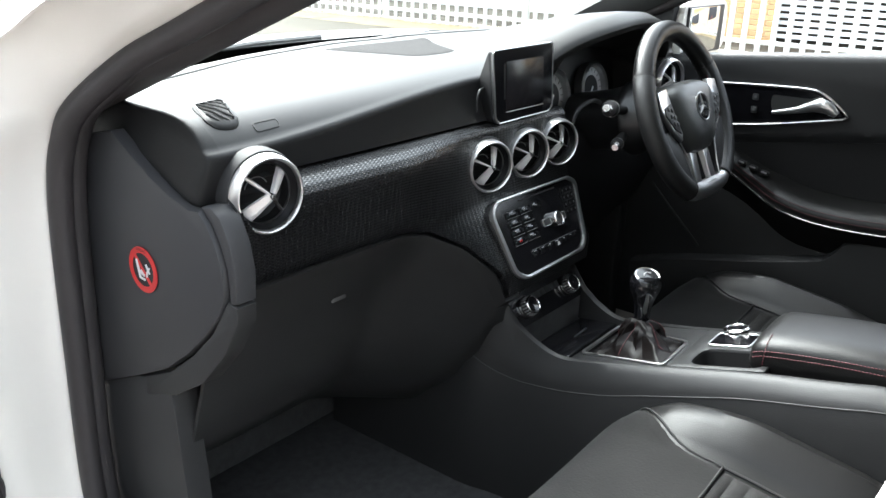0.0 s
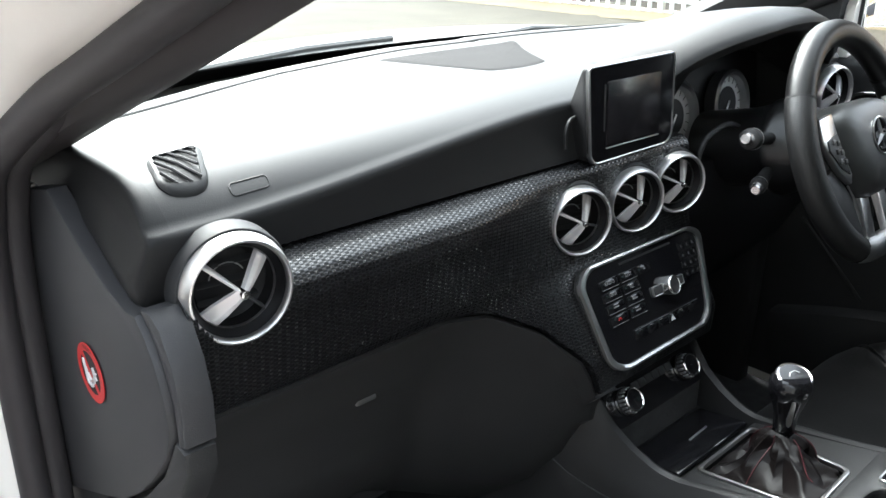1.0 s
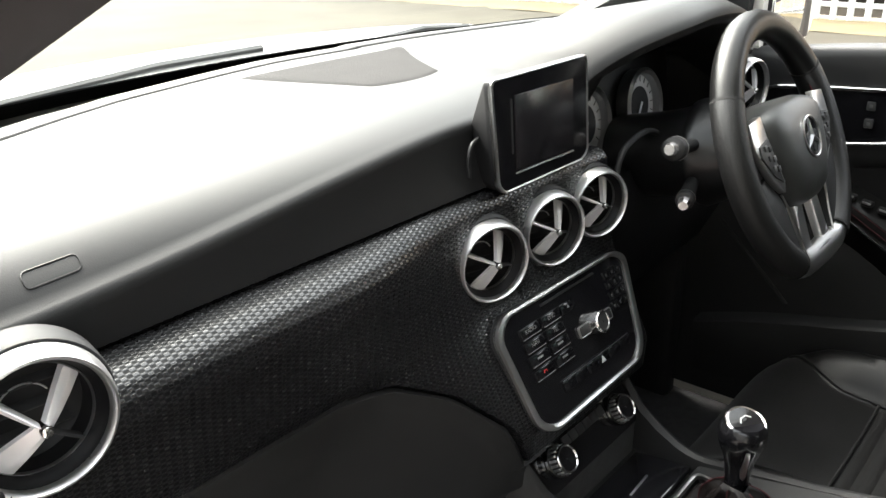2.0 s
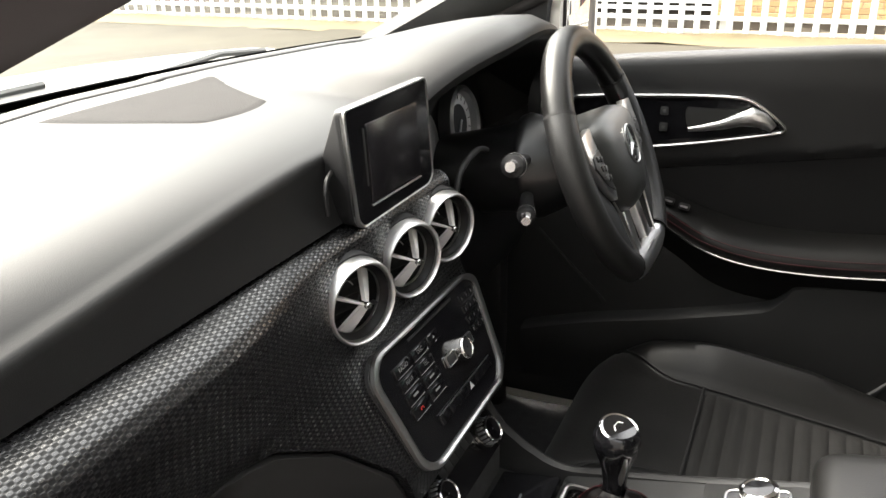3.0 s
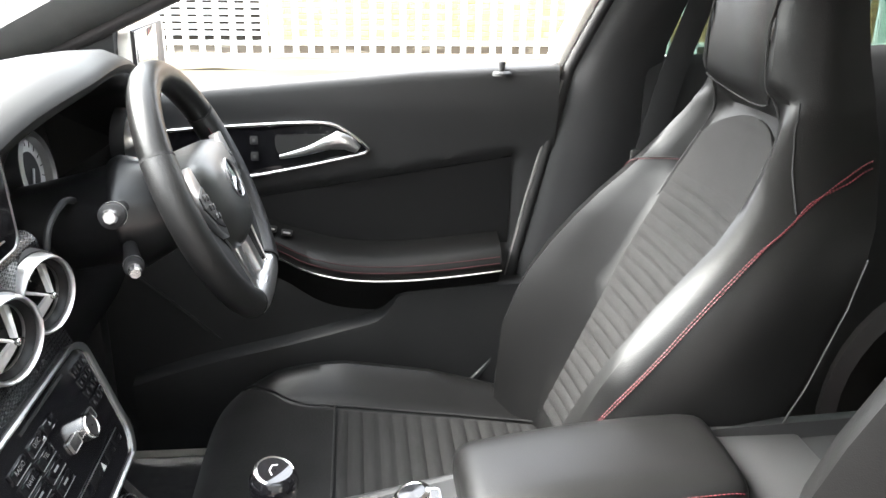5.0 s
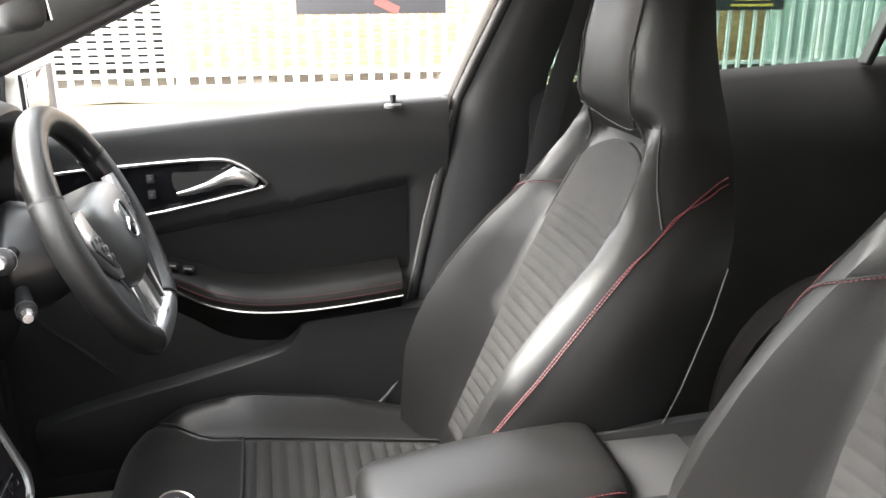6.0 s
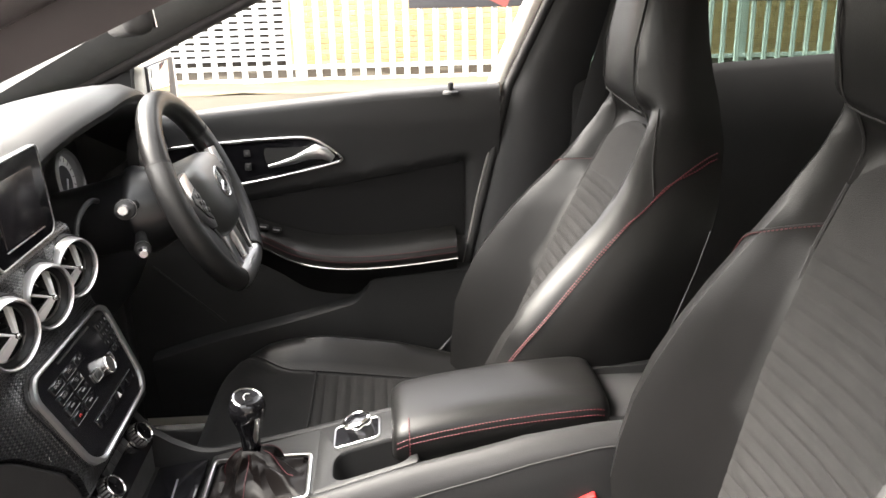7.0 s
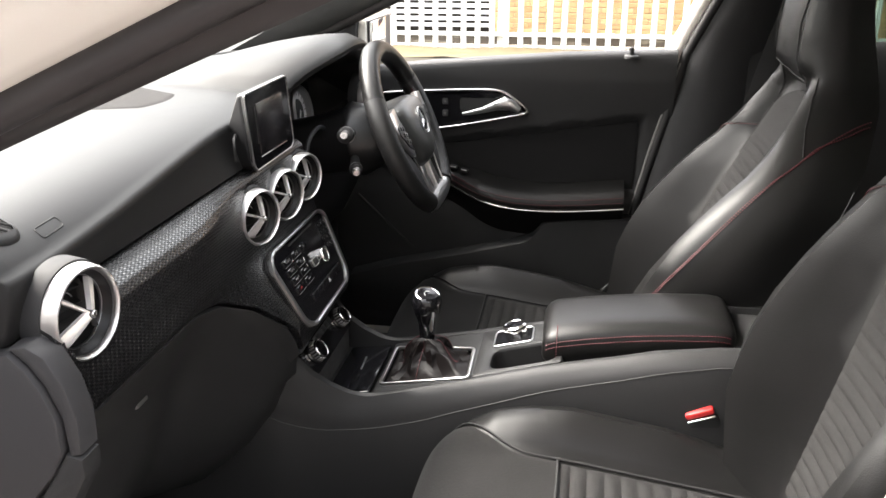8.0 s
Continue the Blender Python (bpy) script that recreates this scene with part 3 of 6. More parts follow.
# end cover with its warning sticker
cover = [(0.262, 0.966), (0.203, 0.979), (0.165, 0.956), (0.125, 0.933), (0.085, 0.916), (0.048, 0.906), (0.028, 0.908), (0.012, 0.892), (0.0, 0.872), (-0.012, 0.84), (-0.012, 0.805), (0.003, 0.775), (0.035, 0.738), (0.075, 0.70), (0.125, 0.662), (0.18, 0.634), (0.30, 0.578), (0.37, 0.547), (0.37, 0.75)]
M = facing((-0.688, 0, 0), (-1, 0, 0))
end_cover = part("end_cover", plate([(-y, z) for y, z in cover], 0.02, M, 0.004), ENDGREY, dash, "smooth dark grey end cover")
strip = [(0.03, 0.912), (0.012, 0.915), (-0.006, 0.905), (-0.022, 0.875), (-0.03, 0.84), (-0.028, 0.80), (-0.016, 0.797), (-0.014, 0.84), (-0.002, 0.874), (0.012, 0.895)]
part("end_strip", plate([(-y, z) for y, z in strip], 0.03, facing((-0.682, 0, 0), (-1, 0, 0)), 0.003), ENDGREY, dash)
low = [(-0.012, 0.80), (-0.03, 0.796), (-0.03, 0.775), (0.0, 0.722), (0.05, 0.665), (0.12, 0.62), (0.19, 0.595), (0.19, 0.626), (0.125, 0.656), (0.072, 0.697), (0.022, 0.747)]
part("end_curve", plate([(-y, z) for y, z in low], 0.03, facing((-0.684, 0, 0), (-1, 0, 0)), 0.004), HARD, dash)
S = facing((-0.6895, 0.155, 0.800), (-1, 0, 0))
st = part("warning_sticker", lathe([(0.032, 0), (0.032, 0.0008), (0.0235, 0.0008), (0.0235, 0)], S, 36), RED, end_cover, "round red airbag warning sticker")
part("sticker_face", lathe([(0.0235, 0.0004), (0.001, 0.0004)], S, 24), DARK, st)
part("sticker_bar", rbox(0.0055, 0.049, 0.0006, S @ pose(0, 0, 0.0007, 0, 0, 42), 0), RED, st)
for fig, r in ((((-0.012, 0.013, 0.0012), (-0.008, -0.004, 0.0012), (-0.006, -0.012, 0.0012), (0.004, -0.013, 0.0012)), 0.0017), (((-0.004, -0.001, 0.0012), (0.001, -0.006, 0.0012), (0.004, -0.007, 0.0012)), 0.0022),
               (((0.009, 0.010, 0.0012), (0.012, 0.003, 0.0012), (0.016, -0.002, 0.0012)), 0.0013), (((0.016, 0.006, 0.0012), (0.010, -0.001, 0.0012), (0.009, -0.008, 0.0012)), 0.0013)):
    part("sticker_figure", tube([S @ Vector(p) for p in fig], r, 6), WHITEPRINT, st)
lettering("AIRBAG", 0.0062, S @ pose(0, 0.0275, 0.0012), DARK, st)

# defroster grille near the door
def drape(points, lift):
    return [(x, y, pad_z(x, y) + lift) for x, y in points]


GQ = [Vector(q) for q in ((-0.556, 0.143), (-0.591, 0.057), (-0.637, 0.060), (-0.621, 0.128))]
outer = rounded(GQ, 0.022, 5)
inner = rounded([q + (sum(GQ, Vector((0, 0))) / 4 - q) * 0.24 for q in GQ], 0.006, 5)
mids = [tuple(lerp(Vector(a), Vector(b), 0.5)) for a, b in zip(outer, inner)]
gr = part("side_grille", sheet([drape(outer, -0.002), drape(outer, 0.0015), drape(mids, 0.0045), drape(inner, 0.0050), drape(inner, 0.0)], close_v=True), PADTOP, dash, "small defroster grille set in the pad")
bm = bmesh.new()
sheet([drape(inner, 0.0022), drape([tuple(lerp(Vector(p), Vector((-0.602, 0.097)), 0.4)) for p in inner], 0.0022), drape([tuple(lerp(Vector(p), Vector((-0.602, 0.097)), 0.7)) for p in inner], 0.0022)], bm, close_v=True, caps=False)
bm.faces.new([bm.verts.new(p) for p in drape([tuple(lerp(Vector(p), Vector((-0.602, 0.097)), 0.65)) for p in inner], 0.0024)])
part("grille_floor", bm, SEAM, gr)
ci = [q + (sum(GQ, Vector((0, 0))) / 4 - q) * 0.24 for q in GQ]
gc = sum(ci, Vector((0, 0))) / 4
along = (ci[1] - ci[3]).normalized()
across = Vector((-along.y, along.x))


def in_grille(q):
    turns = [(ci[(i + 1) % 4] - ci[i]).cross(q - ci[i]) for i in range(4)]
    return all(t > 0 for t in turns) or all(t < 0 for t in turns)


for k in range(-3, 4):
    o = gc + across * 0.0128 * k
    run = [o + along * s for s in np.linspace(-0.06, 0.06, 61) if in_grille(o + along * s)]
    if len(run) > 4:
        part("louvre", tube(drape([tuple(run[0]), tuple((run[0] + run[-1]) / 2), tuple(run[-1])], 0.0044), 0.0016, 6), PADTOP, gr)
AQ = rounded([(-0.573, 0.052), (-0.531, 0.055), (-0.529, 0.067), (-0.571, 0.064)], 0.005)
part("airbag_mark", tube(drape(AQ, 0.0002), 0.0008, 6, closed=True), PADTOP, dash)

# speaker lid in the middle of the pad
rows = []
for t in np.linspace(0, 1, 26):
    a, b = lerp(Vector((-0.152, 0.386)), Vector((-0.084, 0.204)), t), lerp(Vector((0.172, 0.384)), Vector((0.044, 0.206)), t) - Vector((0.008, 0)) * math.sin(math.pi * t)
    e = 1 - 0.05 * (1 - math.sqrt(1 - (2 * t - 1) ** 2 * 0.98))
    mid = (a + b) / 2
    row = []
    for s in np.linspace(-1, 1, 22):
        q = mid + (b - a) / 2 * s * e - Vector((0, 0.014)) * (1 - s * s) * t ** 4
        edge = max(abs(s), abs(2 * t - 1))
        row.append((q.x, q.y, pad_z(q.x, q.y) + (0.0016 if edge < 0.97 else -0.001)))
    rows.append(row)
part("speaker_lid", sheet(rows), LIDCLOTH, dash, "dark perforated speaker lid")


def round_vent(at, radius, turn=0.0, arms=(44, 136, 230, 314)):
    """A satin ring round a dark funnel, with a bright four-armed cross set back in it."""
    M = Matrix.Translation(at) @ pose(0, 0, 0, 90, 0, turn)
    R = radius
    v = part("air_vent", lathe([(R * 1.005, -0.019), (R * 1.0, -0.0110), (R * 0.985, -0.0050), (R * 0.958, 0.0010), (R * 0.930, 0.0036), (R * 0.900, 0.0040), (R * 0.875, 0.0024), (R * 0.862, -0.0008), (R * 0.858, -0.0040)], M, 64), RINGSILVER, dash, "round air vent with chrome ring")
    part("cup_rim", lathe([(R * 1.09, -0.034), (R * 1.065, -0.018), (R * 1.04, -0.0130), (R * 1.01, -0.0125), (R * 0.98, -0.0135)], M, 56), DARK, v)
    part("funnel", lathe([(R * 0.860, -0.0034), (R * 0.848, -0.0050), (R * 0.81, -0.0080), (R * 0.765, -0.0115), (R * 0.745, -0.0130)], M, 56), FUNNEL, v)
    part("barrel_line", lathe([(R * 0.752, -0.0126), (R * 0.742, -0.0118), (R * 0.730, -0.0128), (R * 0.729, -0.0150)], M, 48), SATIN, v)
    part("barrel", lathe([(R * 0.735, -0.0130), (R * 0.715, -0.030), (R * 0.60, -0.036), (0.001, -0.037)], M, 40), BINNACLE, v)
    part("inner_ring", tube([M @ Vector((R * 0.34 * math.cos(a), R * 0.34 * math.sin(a), -0.030)) for a in np.linspace(0.5, 2.9, 14)], 0.0007, 6), SATIN, v)
    for k in (-1, 0, 1):
        part("vane", rbox(R * 1.1, 0.0015, 0.010, M @ pose(0, k * R * 0.34, -0.034, 25, 0, 0), 0.0005), HARD, v)
    # each arm is a ridged blade that runs from the raised hub back to the barrel's edge
    for a, wl, wr, mat in zip(arms, (0.100, 0.050, 0.110, 0.030), (0.140, 0.045, 0.230, 0.030), (ARMSILVER, ARMSILVER, ARMSILVER, HARD)):
        rows = []
        for t, k in ((0.0, 0.55), (0.12, 0.66), (0.35, 0.85), (0.65, 1.05), (0.95, 1.15), (1.0, 1.05)):
            r, h = R * 0.725 * t, lerp(0.0085, -0.0110, t ** 1.1)
            l, w = R * wl * k, R * wr * k
            rows.append([M @ pose(0, 0, 0, 0, 0, a) @ Vector(p) for p in ((r, -w, h - 0.0075), (r, -w * 0.96, h - 0.0036), (r, -w * 0.15, h - 0.0002), (r, 0, h), (r, l * 0.85, h - 0.0016), (r, l, h - 0.0075))])
        part("cross_arm", sheet(rows, caps=True), mat, v)
    part("cross_hub", lathe([(R * 0.085, -0.002), (R * 0.085, 0.0085), (R * 0.070, 0.0100), (R * 0.035, 0.0106), (0.0005, 0.0106)], M, 20), CHROME, v)
    return v


for i, (c, r) in enumerate(VENTS):
    round_vent(c, r, -6 if i == 0 else -18, (44, 136, 230, 314) if i == 0 else (64, 155, 252, 337))
round_vent((0.606, 0.006, 0.93), 0.053, -8)

# display on top of the middle
D = facing((0.004, 0.024, 0.992), (0, -1, 0.06))
scr = [(-0.096, 0.060), (0.096, 0.062), (0.098, -0.055), (0.086, -0.064), (-0.08, -0.066), (-0.09, -0.056)]
scr = rounded(scr, 0.008, 4)
bm = bmesh.new()
back = [(x * 0.86, lerp(-0.064, -0.030, (y + 0.066) / 0.128)) for x, y in scr]
sheet([[D @ Vector((x, y, 0)) for x, y in scr], [D @ Vector((x, y, -0.007)) for x, y in scr], [D @ Vector((x * 0.985, y * 0.985, -0.010)) for x, y in scr], [D @ Vector((x, y, -0.055)) for x, y in back]], bm, close_v=True, caps=True)
disp = part("display", bm, BINNACLE, dash, "dark tablet-like display with silver frame")
part("display_frame", ring_band(scr, inset(scr, 0.004), 0.006, D @ pose(0, 0, 0.003)), SATIN, disp)
part("bezel", plate(inset(scr, 0.0035), 0.003, D @ pose(0, 0, 0.0018)), GLOSS, disp)
part("screen", rbox(0.118, 0.082, 0.002, D @ pose(0.003, -0.003, 0.0022), 0.0008), LCD, disp)
for x0, x1, y in ((-0.056, 0.062, -0.048),):
    part("silver_line", rbox(x1 - x0, 0.0016, 0.002, D @ pose((x0 + x1) / 2, y, 0.0025), 0.0005), SATIN, disp)
part("silver_line", rbox(0.0014, 0.06, 0.002, D @ pose(-0.062, 0.005, 0.0025), 0.0005), HARD, disp)
part("pad_notch", tube(spline([(-0.113, 0.037, 0.950), (-0.113, 0.038, 0.970), (-0.105, 0.041, 0.983), (-0.088, 0.046, 0.986), (-0.06, 0.056, 0.987)], 5), 0.0024, 8), BINNACLE, disp)
part("display_foot", rbox(0.10, 0.06, 0.07, pose(0.0, 0.07, 0.965), 0.012), HARD, disp)

# radio unit
RC = Vector((0.008, -0.033, 0.742))
RN = Vector((0, -0.90, 0.43))
RM = facing(RC, RN)
rad = rounded([(-0.145, 0.045), (-0.123, 0.0640), (0.122, 0.0635), (0.145, 0.050), (0.120, -0.063), (0.098, -0.081), (-0.103, -0.084), (-0.130, -0.068)], 0.024, 6)
radio = part("radio", plate(rad, 0.03, RM), HARD, dash, "black radio unit in a silver frame")
part("radio_frame", ring_band(rad, inset(rad, 0.0095), 0.009, RM @ pose(0, 0, 0.006)), SATIN, radio)
face = part("radio_face", plate(inset(rad, 0.008), 0.004, RM @ pose(0, 0, 0.002)), GLOSS, radio)
WORDS = [("RADIO", "DISC"), ("NAVI", "TEL"), ("", ""), ("", "")]
for r in range(4):
    for c in range(2):
        at = RM @ pose(-0.086 + 0.042 * c, 0.0325 - 0.0165 * r, 0.0025)
        bt = part("button", rbox(0.037, 0.0125, 0.004, at, 0.0012), GLOSS, radio)
        part("button_edge", rbox(0.035, 0.0007, 0.0006, at @ pose(0, -0.0058, 0.0019), 0), GREYPRINT, bt)
        if WORDS[r][c]:
            lettering(WORDS[r][c], 0.0068, at @ pose(0, 0.001, 0.0023), GREYPRINT, bt)
        elif r == 3 and c == 0:
            part("phone_mark", tube([at @ Vector(p) for p in ((-0.003, -0.001, 0.0023), (-0.002, 0.0015, 0.0023), (0.002, 0.0015, 0.0023), (0.003, -0.001, 0.0023))], 0.0007, 6), RED, bt)
        else:
            part("button_print", rbox(0.011, 0.0022, 0.0006, at @ pose(0, 0.001, 0.0021), 0), GREYPRINT, bt)
at = RM @ pose(-0.008, 0.0325, 0.0025)
bt = part("button", rbox(0.030, 0.0125, 0.004, at, 0.0012), GLOSS, radio)
bm = bmesh.new()
bm.faces.new([bm.verts.new(at @ Vector(p)) for p in ((-0.003, -0.001, 0.0023), (0.003, -0.001, 0.0023), (0, 0.003, 0.0023))])
part("eject_mark", bm, GREYPRINT, bt, smooth=False)
for r in range(4):
    for c in range(3):
        at = RM @ pose(0.088 + 0.0145 * c - 0.001 * r, 0.040 - 0.0135 * r, 0.0022)
        ky = part("key", rbox(0.0115, 0.0105, 0.003, at, 0.001), GLOSS, radio)
        part("key_print", rbox(0.0028, 0.0034, 0.0006, at @ pose(0, 0, 0.0016), 0), DIMPRINT, ky)
part("disc_slot", rbox(0.12, 0.003, 0.002, RM @ pose(0.005, 0.051, 0.0022), 0), SEAM, radio)
part("tuner_knob", lathe([(0.0142, 0), (0.0142, 0.011), (0.0139, 0.0132), (0.0128, 0.0145), (0.0114, 0.0143), (0.0110, 0.0132)], RM @ pose(0.034, -0.004, 0.002), 28), CHROME, radio)
part("tuner_cap", lathe([(0.0112, 0.0133), (0.001, 0.0135)], RM @ pose(0.034, -0.004, 0.002), 24), HARD, radio)
for sx in (-0.026, 0.026):
    part("seek_button", rbox(0.022, 0.013, 0.005, RM @ pose(0.034 + sx, -0.004, 0.003), 0.002), HARD, radio)
    part("seek_edge", ring_band(rounded([(-0.012, -0.0072), (0.012, -0.0072), (0.012, 0.0072), (-0.012, 0.0072)], 0.003), rounded([(-0.0108, -0.0060), (0.0108, -0.0060), (0.0108, 0.0060), (-0.0108, 0.0060)], 0.003), 0.003, RM @ pose(0.034 + sx, -0.004, 0.0055)), SATIN, radio)
for k in range(6):
    part("switch", rbox(0.0252, 0.012, 0.003, RM @ pose(-0.050 + 0.0255 * k, -0.048, 0.0022), 0.0008), GLOSS, radio)
part("switch_edge", rbox(0.152, 0.0009, 0.001, RM @ pose(0.0138, -0.0405, 0.0040), 0), SATIN, radio)
bm = bmesh.new()
bm.faces.new([bm.verts.new(RM @ Vector(p)) for p in ((0.018, -0.052, 0.0045), (0.029, -0.052, 0.0045), (0.0235, -0.043, 0.0045))])
part("hazard_mark", bm, WHITEPRINT, radio, smooth=False)

# climate strip below the radio
C = facing((0.016, -0.050, 0.595), (0, -0.80, 0.6))
part("climate_panel", plate(rounded([(-0.115, 0.055), (0.115, 0.055), (0.105, -0.03), (-0.105, -0.03)], 0.01), 0.03, C), GLOSS, dash)
for x in (-0.072, 0.072):
    k = part("climate_knob", lathe([(0.019, 0), (0.019, 0.004), (0.0165, 0.006), (0.0165, 0.018), (0.0145, 0.020)], C @ pose(x, 0, 0), 28), HARD, dash, "ribbed climate knob with chrome rings")
    part("knob_ring", lathe([(0.0150, 0.019), (0.0165, 0.0205), (0.0175, 0.019), (0.017, 0.016)], C @ pose(x, 0, 0), 28), CHROME, k)
    part("knob_ring", lathe([(0.0185, 0.003), (0.0205, 0.005), (0.0205, 0.001)], C @ pose(x, 0, 0), 28), CHROME, k)
    part("knob_face", lathe([(0.0145, 0.0195), (0.001, 0.0185)], C @ pose(x, 0, 0), 24), GLOSS, k)
    for a in range(0, 360, 20):
        part("grip", rbox(0.002, 0.003, 0.010, C @ pose(x, 0, 0) @ pose(0, 0, 0, 0, 0, a) @ pose(0.0172, 0, 0.0105), 0.0005, 1), SATIN, k)
for k in range(6):
    part("climate_button", rbox(0.015, 0.012, 0.003, C @ pose(-0.041 + 0.0165 * k, 0.012, 0.001), 0.001), HARD, dash)

part("panel_ridge", tube(spline([(0.205, 0.034, 0.860), (0.209, 0.033, 0.889), (0.228, 0.032, 0.912), (0.283, 0.031, 0.922), (0.336, 0.030, 0.904)], 6), 0.0045, 8), HARD, dash)
# instrument cluster
part("instrument_hood_back", rbox(0.44, 0.01, 0.17, pose(0.375, 0.155, 0.93, -8, 0, 0), 0.004), BINNACLE, dash)
for x in (0.288, 0.459):
    Q = facing((x, 0.135, 0.915), (0, -1, 0.15))
    g = part("gauge", lathe([(0.058, -0.01), (0.060, 0.012), (0.055, 0.016), (0.050, 0.012), (0.048, 0.0)], Q, 36), SATIN, dash, "round gauge with silver rim")
    part("dial", lathe([(0.048, 0.001), (0.030, 0.001)], Q, 36), WHITEPRINT, g)
    part("dial_middle", lathe([(0.030, 0.002), (0.001, 0.002)], Q, 30), DARK, g)
    for a in range(-40, 221, 20):
        part("tick", rbox(0.009, 0.0012, 0.0006, Q @ pose(0, 0, 0, 0, 0, a) @ pose(0.042, 0, 0.0016), 0), DARK, g)
    part("needle", rbox(0.004, 0.04, 0.002, Q @ pose(-0.01, -0.012, 0.006, 0, 0, -35), 0.0005), SATIN, g)

# ---- steering wheel ----
wheel = thing("steering_wheel", "black leather steering wheel with silver spokes and red stitching", "steering wheel")
WU = Vector((0, math.sin(radians(23)), math.cos(radians(23))))
WC = Vector((0.378, -0.132, 0.908))
WM = facing(WC, Vector((0, -math.cos(radians(23)), math.sin(radians(23)))), WU)


def rim_point(a, r=0.169):
    flat = 1.0
    q = Vector((r * math.cos(radians(a)), r * math.sin(radians(a)), 0))
    if q.y < -0.155:
        q.y = lerp(q.y, -0.155, 0.8)
    return WM @ q


def rim_arc(a0, a1, r, mat, name, label=""):
    n = max(4, int(abs(a1 - a0) / 5))
    part(name, tube([rim_point(lerp(a0, a1, i / n)) for i in range(n + 1)], r, 14), mat, wheel, label)


PERF = make("perforated_leather", (0.009, 0.009, 0.009), 0.44, bump=0.30, bump_scale=800, vary=0.3, noise_scale=40)
rim_arc(32, 150, 0.0205, LEATHER, "rim_top")
rim_arc(150, 240, 0.0212, PERF, "rim_grip")
rim_arc(-60, 32, 0.0212, PERF, "rim_grip")
rim_arc(240, 300, 0.018, SATIN, "rim_bottom", "satin silver lower rim")
for a in (32, 150, 240, 300):
    part("rim_seam", tube([rim_point(a - 0.6), rim_point(a + 0.6)], 0.0215, 14), SEAM, wheel)
for a0, a1 in ((-40, 25), (155, 222)):
    part("red_stitching", tube([WM @ (Matrix.Rotation(radians(lerp(a0, a1, i / 12)), 4, "Z") @ Vector((0.1485, 0, 0.004))) for i in range(13)], 0.0012, 5), STITCH, wheel)
hub = rounded([(-0.104, 0.050), (-0.05, 0.063), (0.05, 0.063), (0.104, 0.050), (0.090, -0.026), (0.048, -0.083), (-0.048, -0.083), (-0.090, -0.026)], 0.026, 6)
bm = bmesh.new()
rows = []
for k, h in ((1.0, -0.04), (1.0, 0.004), (0.95, 0.016), (0.82, 0.027), (0.55, 0.034), (0.2, 0.036)):
    rows.append([WM @ Vector((x * k, y * k, h)) for x, y in hub])
sheet(rows, bm, close_v=True, caps=True)
airbag = part("airbag_cover", bm, COVER, wheel, "smooth black airbag cover")
E0 = WM @ pose(0, 0.004, 0.0350)
em = part("emblem", lathe([(0.0285, 0), (0.029, 0.002), (0.0275, 0.003), (0.0265, 0.002)], E0, 32), SATIN, airbag, "round chrome emblem")
part("emblem_ground", lathe([(0.026, 0.001), (0.001, 0.001)], E0, 28), GLOSS, em)
for a in (90, 210, 330):
    bm = bmesh.new()
    q = E0 @ pose(0, 0, 0, 0, 0, a)
    sheet([[q @ Vector((0, -0.006, 0.0015)), q @ Vector((0, 0, 0.0045)), q @ Vector((0, 0.006, 0.0015))], [q @ Vector((0.026, -0.0008, 0.0015)), q @ Vector((0.026, 0, 0.0025)), q @ Vector((0.026, 0.0008, 0.0015))]], bm)
    part("emblem_ray", bm, SATIN, em)
for sx in (-1, 1):
    sp = [(0.062, 0.040), (0.16, 0.026), (0.158, -0.022), (0.066, -0.022)]
    part("spoke", plate([(sx * x, y) for x, y in sp][::sx], 0.02, WM @ pose(0, 0, 0.006), 0.003), HARD, wheel)
    panel = [(0.140, 0.052), (0.100, 0.056), (0.093, 0.010), (0.078, -0.036), (0.086, -0.050), (0.112, -0.030), (0.142, 0.018)]
    pn = part("button_panel", plate([(sx * x, y) for x, y in panel][::sx], 0.010, WM @ pose(0, 0, 0.017), 0.002), SATIN, wheel, "silver button panel")
    field = [(0.132, 0.020), (0.101, 0.026), (0.093, -0.012), (0.088, -0.036), (0.109, -0.024), (0.134, 0.006)]
    pad_of = part("button_field", plate([(sx * x, y) for x, y in field][::sx], 0.004, WM @ pose(0, 0, 0.0195), 0.001), HARD, pn)
    for r in range(3):
        for c in range(2):
            part("wheel_button", rbox(0.0075, 0.008, 0.003, WM @ pose(sx * (0.107 + 0.0125 * c - 0.0055 * r), 0.013 - 0.0145 * r + 0.003 * c, 0.0205), 0.0012), DIMPRINT if (r + c) % 2 else HARD, pn)
    wing = [(0.112, -0.022), (0.076, -0.066), (0.058, -0.150), (0.092, -0.146), (0.132, -0.098), (0.152, -0.03)]
    part("spoke_wing", plate([(sx * x, y) for x, y in wing][::sx], 0.014, WM @ pose(0, 0, 0.008), 0.004), HARD, wheel)
    part("spoke_line", tube([WM @ Vector((sx * x, y, 0.0095)) for x, y in ((0.086, -0.052), (0.072, -0.078), (0.062, -0.112), (0.057, -0.150))], 0.0016, 6), SATIN, wheel)
    low_sp = [(0.016, -0.070), (0.044, -0.066), (0.050, -0.15), (0.032, -0.158), (0.024, -0.156)]
    part("lower_spoke", plate([(sx * x, y) for x, y in low_sp][::sx], 0.012, WM @ pose(0, 0, 0.006), 0.003), SATIN, wheel, "satin silver lower spoke")
part("spoke_badge", rbox(0.05, 0.014, 0.006, WM @ pose(0, -0.152, 0.012), 0.002), SATIN, wheel)

